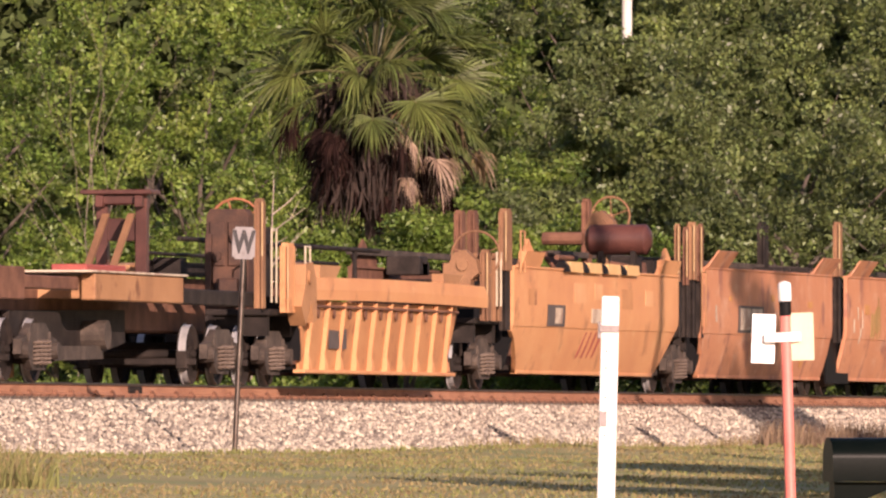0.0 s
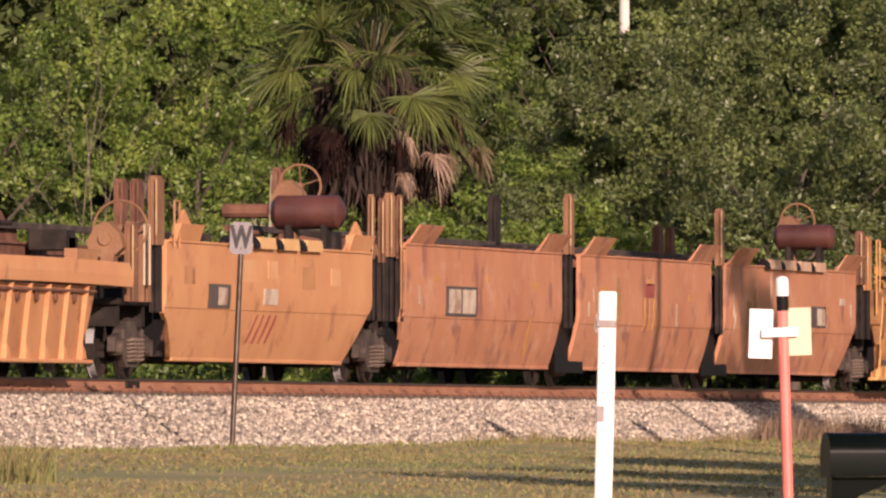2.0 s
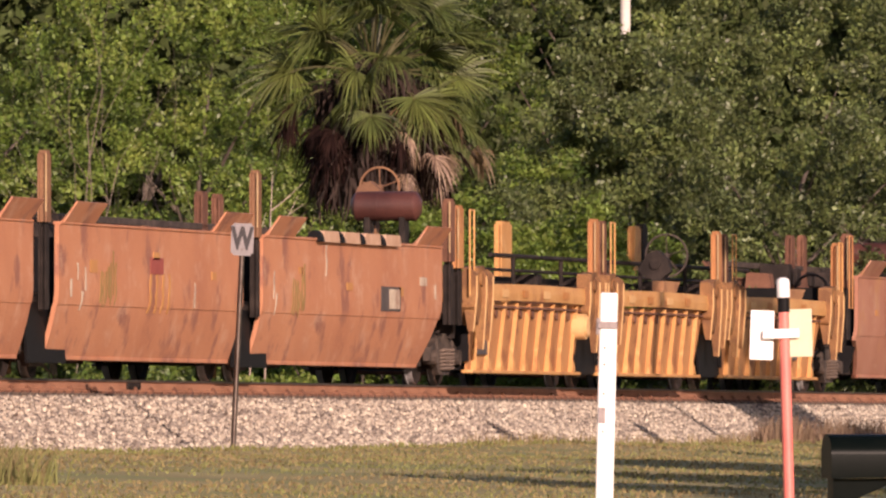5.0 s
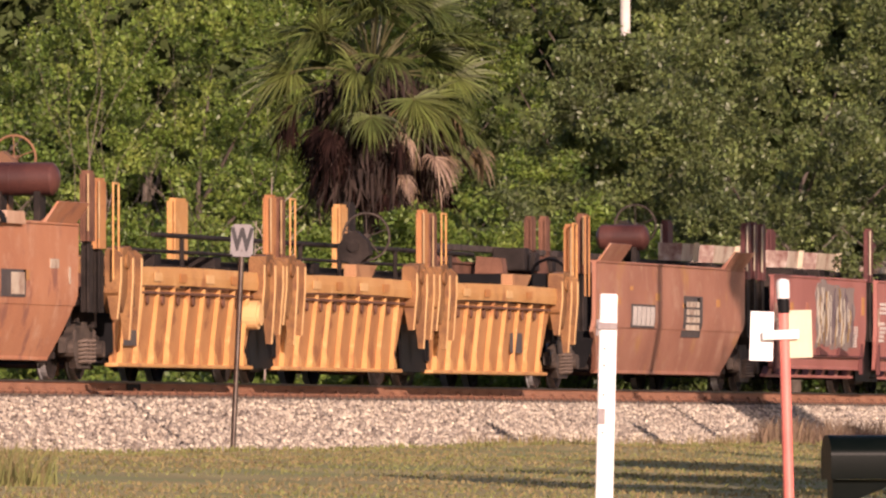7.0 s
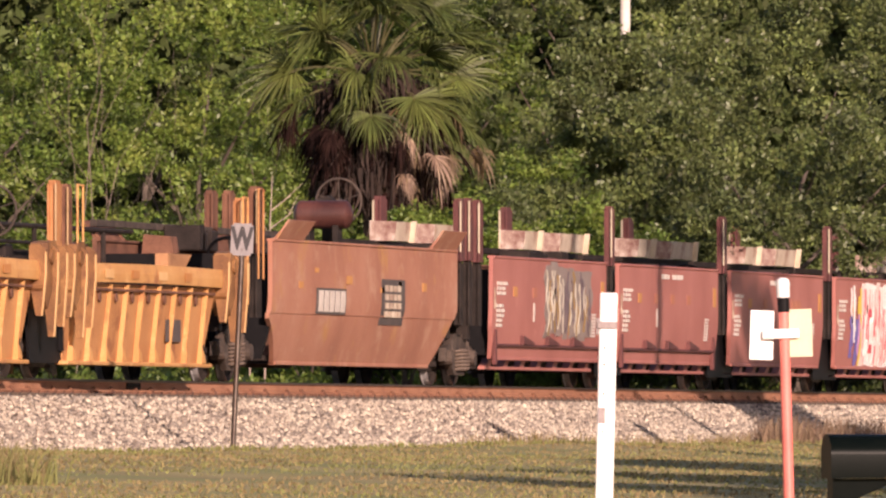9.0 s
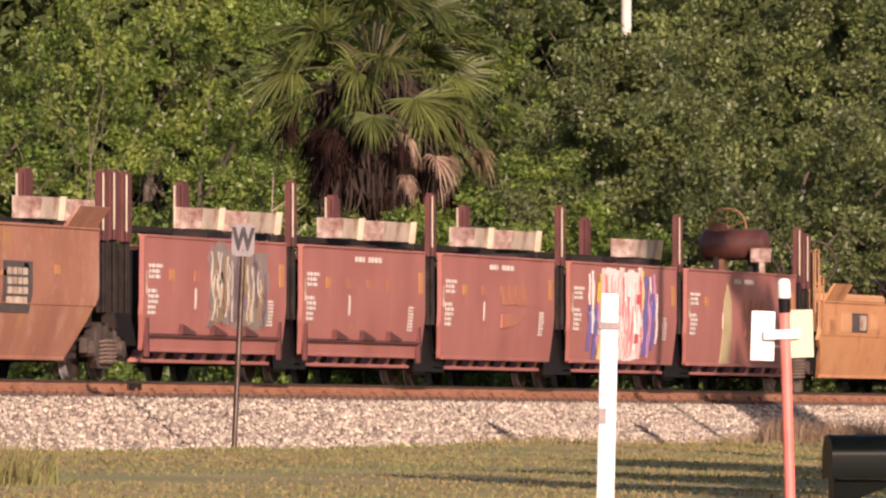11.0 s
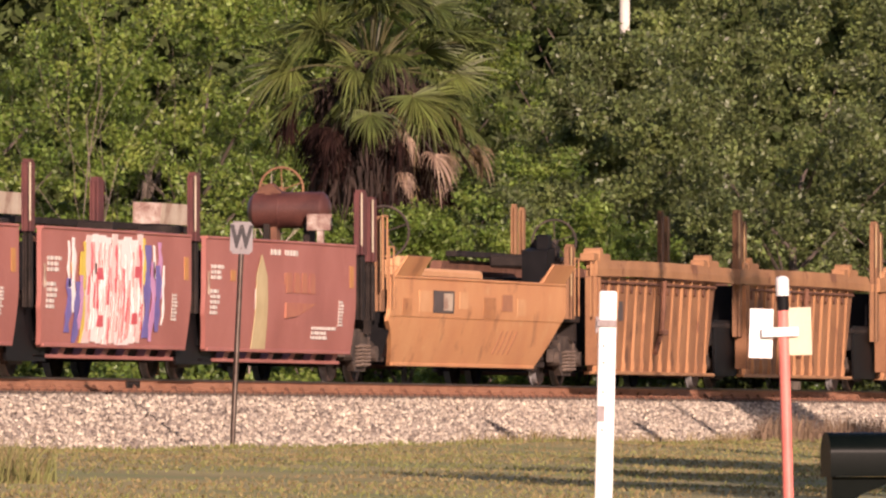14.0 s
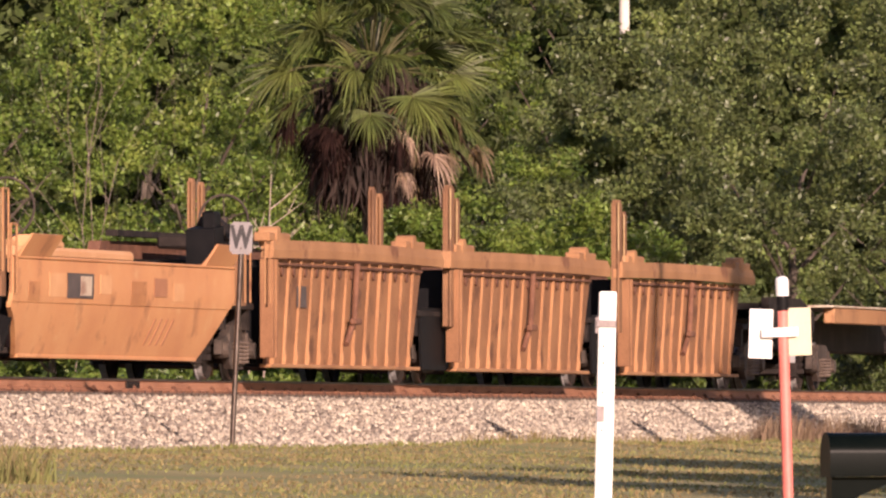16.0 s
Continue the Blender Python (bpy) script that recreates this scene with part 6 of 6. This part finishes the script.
# bare grey limbs that show among the leaves of the sunlit trees
def bare_limb(h, dist, z, length, rise, seed):
    rng = random.Random(seed)
    t = thing("bare_sapling", pose(*on_ray(h, dist, z), 0, 0, YAW), "thin bare grey sapling among green leaves", "shrub", "bare saplings in the trees")
    bm = bmesh.new()

    def grow(p, d, r, left, depth):
        for k in range(5):
            q = p + d * (left / 5)
            rod(bm, p, q, r, r * 0.8, 5)
            if depth and k > 0:
                e = (d + Vector((rng.uniform(-0.8, 0.8), rng.uniform(-0.4, 0.2), rng.uniform(-0.2, 0.7)))).normalized()
                grow(q, e, r * 0.55, left * 0.45, depth - 1)
            p, r = q, r * 0.8
            d = (d + Vector((rng.uniform(-0.22, 0.22), rng.uniform(-0.1, 0.1), rng.uniform(-0.12, 0.22)))).normalized()
    grow(Vector((0, 0, 0)), Vector((math.cos(rise), 0, math.sin(rise))), 0.022, length, 2)
    part("limb", bm, M_LIMB, t)


for k, (h, dist, length, rise) in enumerate(((-7.3, 261, 5.6, 1.35), (-6.1, 262, 6.4, 1.7), (-4.9, 263, 5.4, 1.5), (-4.1, 262, 6.2, 1.25), (-6.7, 263, 7.0, 1.5))):
    bare_limb(h, dist, -1.1, length, rise, 400 + k)

# ---- poles, signs and the mailbox ----
M_POLE = material("pale_concrete_pole", [(0.50, 0.46, 0.42), (0.66, 0.62, 0.57)], 2.0, 0.8, bump=0.1)
pole = thing("utility_pole", pose(*on_ray(3.84, 287.5, -1.1)), "pale utility pole among the trees", "utility pole")
bm = bmesh.new()
rod(bm, (0, 0, 0), (0, 0, 13), 0.125, 0.10, 14)
part("shaft", bm, M_POLE, pole)

M_CREOSOTE = material("dark_pole_timber", [(0.06, 0.045, 0.035), (0.13, 0.10, 0.08)], 4.0, 0.9, bump=0.3)
# unseen pole, added to throw a thin upright shadow on the train
pole = thing("utility_pole", pose(-2.2, -13.9, ground_z(-2.2, -13.9)), "tall thin timber pole added out of view for its shadow", "utility pole")
part("shaft", rod(bmesh.new(), (0, 0, -0.3), (0, 0, 13.5), 0.13, 0.10, 12), M_CREOSOTE, pole)
# two more unseen poles, added for the slanting shadows on the ballast
for x, y in ((-20.5, -13.9), (-8.2, -13.9)):
    z0 = ground_z(x, y)
    p = thing("utility_pole", pose(x, y, z0), "short dark timber pole added out of view for its shadow", "utility pole")
    part("shaft", rod(bmesh.new(), (0, 0, -0.3), (0, 0, 6.4 - z0), 0.24, 0.18, 12), M_CREOSOTE, p)

M_GALV = material("galvanised_post", [(0.10, 0.075, 0.065), (0.17, 0.14, 0.125)], 6.0, 0.33, metal=0.85, bump=0.1)
M_SIGN = material("weathered_white_sign", [(0.19, 0.172, 0.178), (0.26, 0.238, 0.245)], 5.0, 0.6, bump=0.05)
M_INK = material("black_sign_letter", [(0.015, 0.013, 0.016), (0.03, 0.026, 0.03)], 5.0, 0.6, bump=0.0)
sign = thing("whistle_post", pose(*on_ray(-3.05, 198, -1.06), 0, 0, YAW), "weathered white sign with a black W on a thin steel post", "railway sign")
bm = bmesh.new()
rod(bm, (0, 0, -0.25), (0, 0, 3.22), 0.04, 0.04, 16)
bmesh.ops.transform(bm, matrix=Matrix.Rotation(radians(2.6), 4, "Y"), verts=bm.verts)
part("post", bm, M_GALV, sign, smooth=True)
bm = bmesh.new()
box(bm, -0.165, 0.165, -0.05, -0.038, -0.235, 0.235)
es = [e for e in bm.edges if abs(e.verts[0].co.y - e.verts[1].co.y) > 0.005]
bmesh.ops.bevel(bm, geom=es, offset=0.035, segments=3, affect="EDGES")
board = part("sign_board", bm, M_SIGN, sign)
board.matrix_basis = pose(0.135, 0, 3.06, 0, 2.0, 0)
cu = bpy.data.curves.new("letter_w", "FONT")
cu.body, cu.size, cu.align_x, cu.align_y, cu.extrude, cu.offset = "W", 0.44, "CENTER", "CENTER", 0.004, 0.02
tmp = bpy.data.objects.new("letter_w", cu)
me = bpy.data.meshes.new_from_object(tmp)
bpy.data.objects.remove(tmp)
me.materials.clear()
me.materials.append(M_INK)
letter = new("letter", me)
letter.parent = board
letter.matrix_basis = pose(0, -0.055, 0.0, 90, 0, 0) @ Matrix.Diagonal((0.66, 1.0, 1.0, 1.0))
bm = bmesh.new()
for z in (-0.15, 0.15):
    rod(bm, (0, -0.062, z), (0, -0.05, z), 0.012, seg=8)
part("bolt", bm, M_GALV, board)

M_PLASTIC = material("white_plastic_marker", [(0.80, 0.78, 0.78), (0.86, 0.85, 0.86)], 3.0, 0.4, bump=0.03)
M_STRAP = material("grey_strap", [(0.22, 0.18, 0.18), (0.33, 0.28, 0.28)], 5.0, 0.6, bump=0.1)
M_REDPOST = material("faded_red_marker", [(0.66, 0.15, 0.13), (0.76, 0.23, 0.19)], 2.0, 0.45, bump=0.05)
marker = thing("marker_post", pose(*on_ray(1.53, 130, -1.62), 0, 1.35, YAW), "flat white plastic marker post with a grey strap", "marker post")
bm = bmesh.new()
box(bm, -0.084, 0.084, -0.03, 0.03, -0.2, 2.145, 0.014)
part("post", bm, M_PLASTIC, marker)
bm = bmesh.new()
box(bm, -0.105, 0.085, -0.045, 0.045, 1.80, 1.87, 0.008)
box(bm, -0.115, -0.085, -0.03, 0.03, 1.74, 1.90, 0.006)
part("strap", bm, M_STRAP, marker)
for z in (0.82, 1.18, 1.46, 1.62):
    bm = bmesh.new()
    rod(bm, (-0.03, -0.036, z), (-0.03, -0.028, z), 0.013, seg=8)
    part("hole", bm, M_STRAP, marker)
bm = bmesh.new()
box(bm, -0.078, -0.01, -0.034, -0.02, 0.9, 1.05)
part("stain", bm, M_STRAP, marker)

red = thing("marker_post", pose(*on_ray(3.30, 130, -1.62), 0, -1.6, YAW), "faded red marker post with a white cap and two plates", "marker post")
bm = bmesh.new()
rod(bm, (0, 0, -0.2), (0, 0, 2.0), 0.052, seg=18)
part("post", bm, M_REDPOST, red)
bm = bmesh.new()
lathe(bm, [(0.062, 2.10), (0.064, 2.24), (0.055, 2.275), (0.02, 2.29)], Matrix.Identity(4), 18)
part("cap", bm, M_PLASTIC, red)
bm = bmesh.new()
rod(bm, (0, 0, 1.96), (0, 0, 2.11), 0.058, seg=18)
part("band", bm, M_BLACK, red, "black band")
M_PLATE = material("cream_plate", [(0.60, 0.53, 0.38), (0.68, 0.61, 0.46)], 3.0, 0.5, bump=0.03)
for x0, x1, z0, z1, yaw, mt in ((-0.435, -0.205, 1.515, 1.985, 12, M_PLASTIC), (0.045, 0.265, 1.53, 1.985, -6, M_PLATE)):
    bm = bmesh.new()
    cx = (x0 + x1) / 2
    box(bm, x0 - cx, x1 - cx, -0.006, 0.006, z0, z1, 0.003)
    p = part("plate", bm, mt, red, "white plate" if x0 < 0 else "cream plate")
    p.matrix_basis = pose(cx, -0.02, 0, 0, 3.5 if x0 < 0 else 0, yaw)
bm = bmesh.new()
box(bm, -0.21, 0.14, -0.075, -0.055, 1.71, 1.80, 0.006)
part("bracket", bm, M_PLASTIC, red, "white bracket")

M_BOX = material("black_mailbox_paint", [(0.002, 0.004, 0.0038), (0.004, 0.006, 0.0055)], 5.0, 0.26, bump=0.02, gloss=0.035)
M_TIMBER = material("weathered_brown_timber", [(0.12, 0.07, 0.05), (0.22, 0.135, 0.10)], 4.0, 0.85, bump=0.4)
mb_at = on_ray(2.465, 88, -1.105)
mail = thing("mailbox", pose(*mb_at, 0, 0, YAW + 11), "large black metal mailbox on a post", "mailbox")
prof = [(-0.15, 0.0), (0.15, 0.0), (0.15, 0.15)] + [(0.15 * math.cos(a), 0.15 + 0.135 * math.sin(a)) for a in np.linspace(0, math.pi, 12)[1:-1]] + [(-0.15, 0.15)]
bm = bmesh.new()
prism(bm, prof, "x", 0.02, 0.62)
part("box", bm, M_BOX, mail, smooth=True)
bm = bmesh.new()
prism(bm, [(y * 1.02, -0.003 + z * 1.015) for y, z in prof], "x", 0.005, 0.035)
part("door", bm, M_BOX, mail, smooth=True)
bm = bmesh.new()
prism(bm, [(y * 1.04, -0.004 + z * 1.04) for y, z in prof], "x", 0.55, 0.57)
part("rear_rim", bm, M_BOX, mail)
bm = bmesh.new()
prism(bm, [(0.03, -0.003), (0.5, -0.003), (0.46, -0.022), (0.22, -0.12), (0.13, -0.2), (0.03, -0.2)], "y", -0.08, 0.08)
part("mount", bm, M_BOX, mail, "black mounting bracket")
bm = bmesh.new()
box(bm, 0.03, 0.13, -0.05, 0.05, ground_z(mb_at[0], mb_at[1]) - mb_at[2] - 0.2, -0.14, 0.008)
part("post", bm, M_TIMBER, mail)


def motions():
    times = [2.0 * k for k in range(9)]
    for ob, q in ROLLING:
        walk(ob, [(t, pose(q - SPEED * t, 0, 0)) for t in times])
    turn = math.degrees(SPEED / 0.465)
    for ob, x in SPINNING:
        walk(ob, [(k / 30, pose(x, 0, 0.465, 0, -turn * k / 30, 0)) for k in range(481)])


motions()
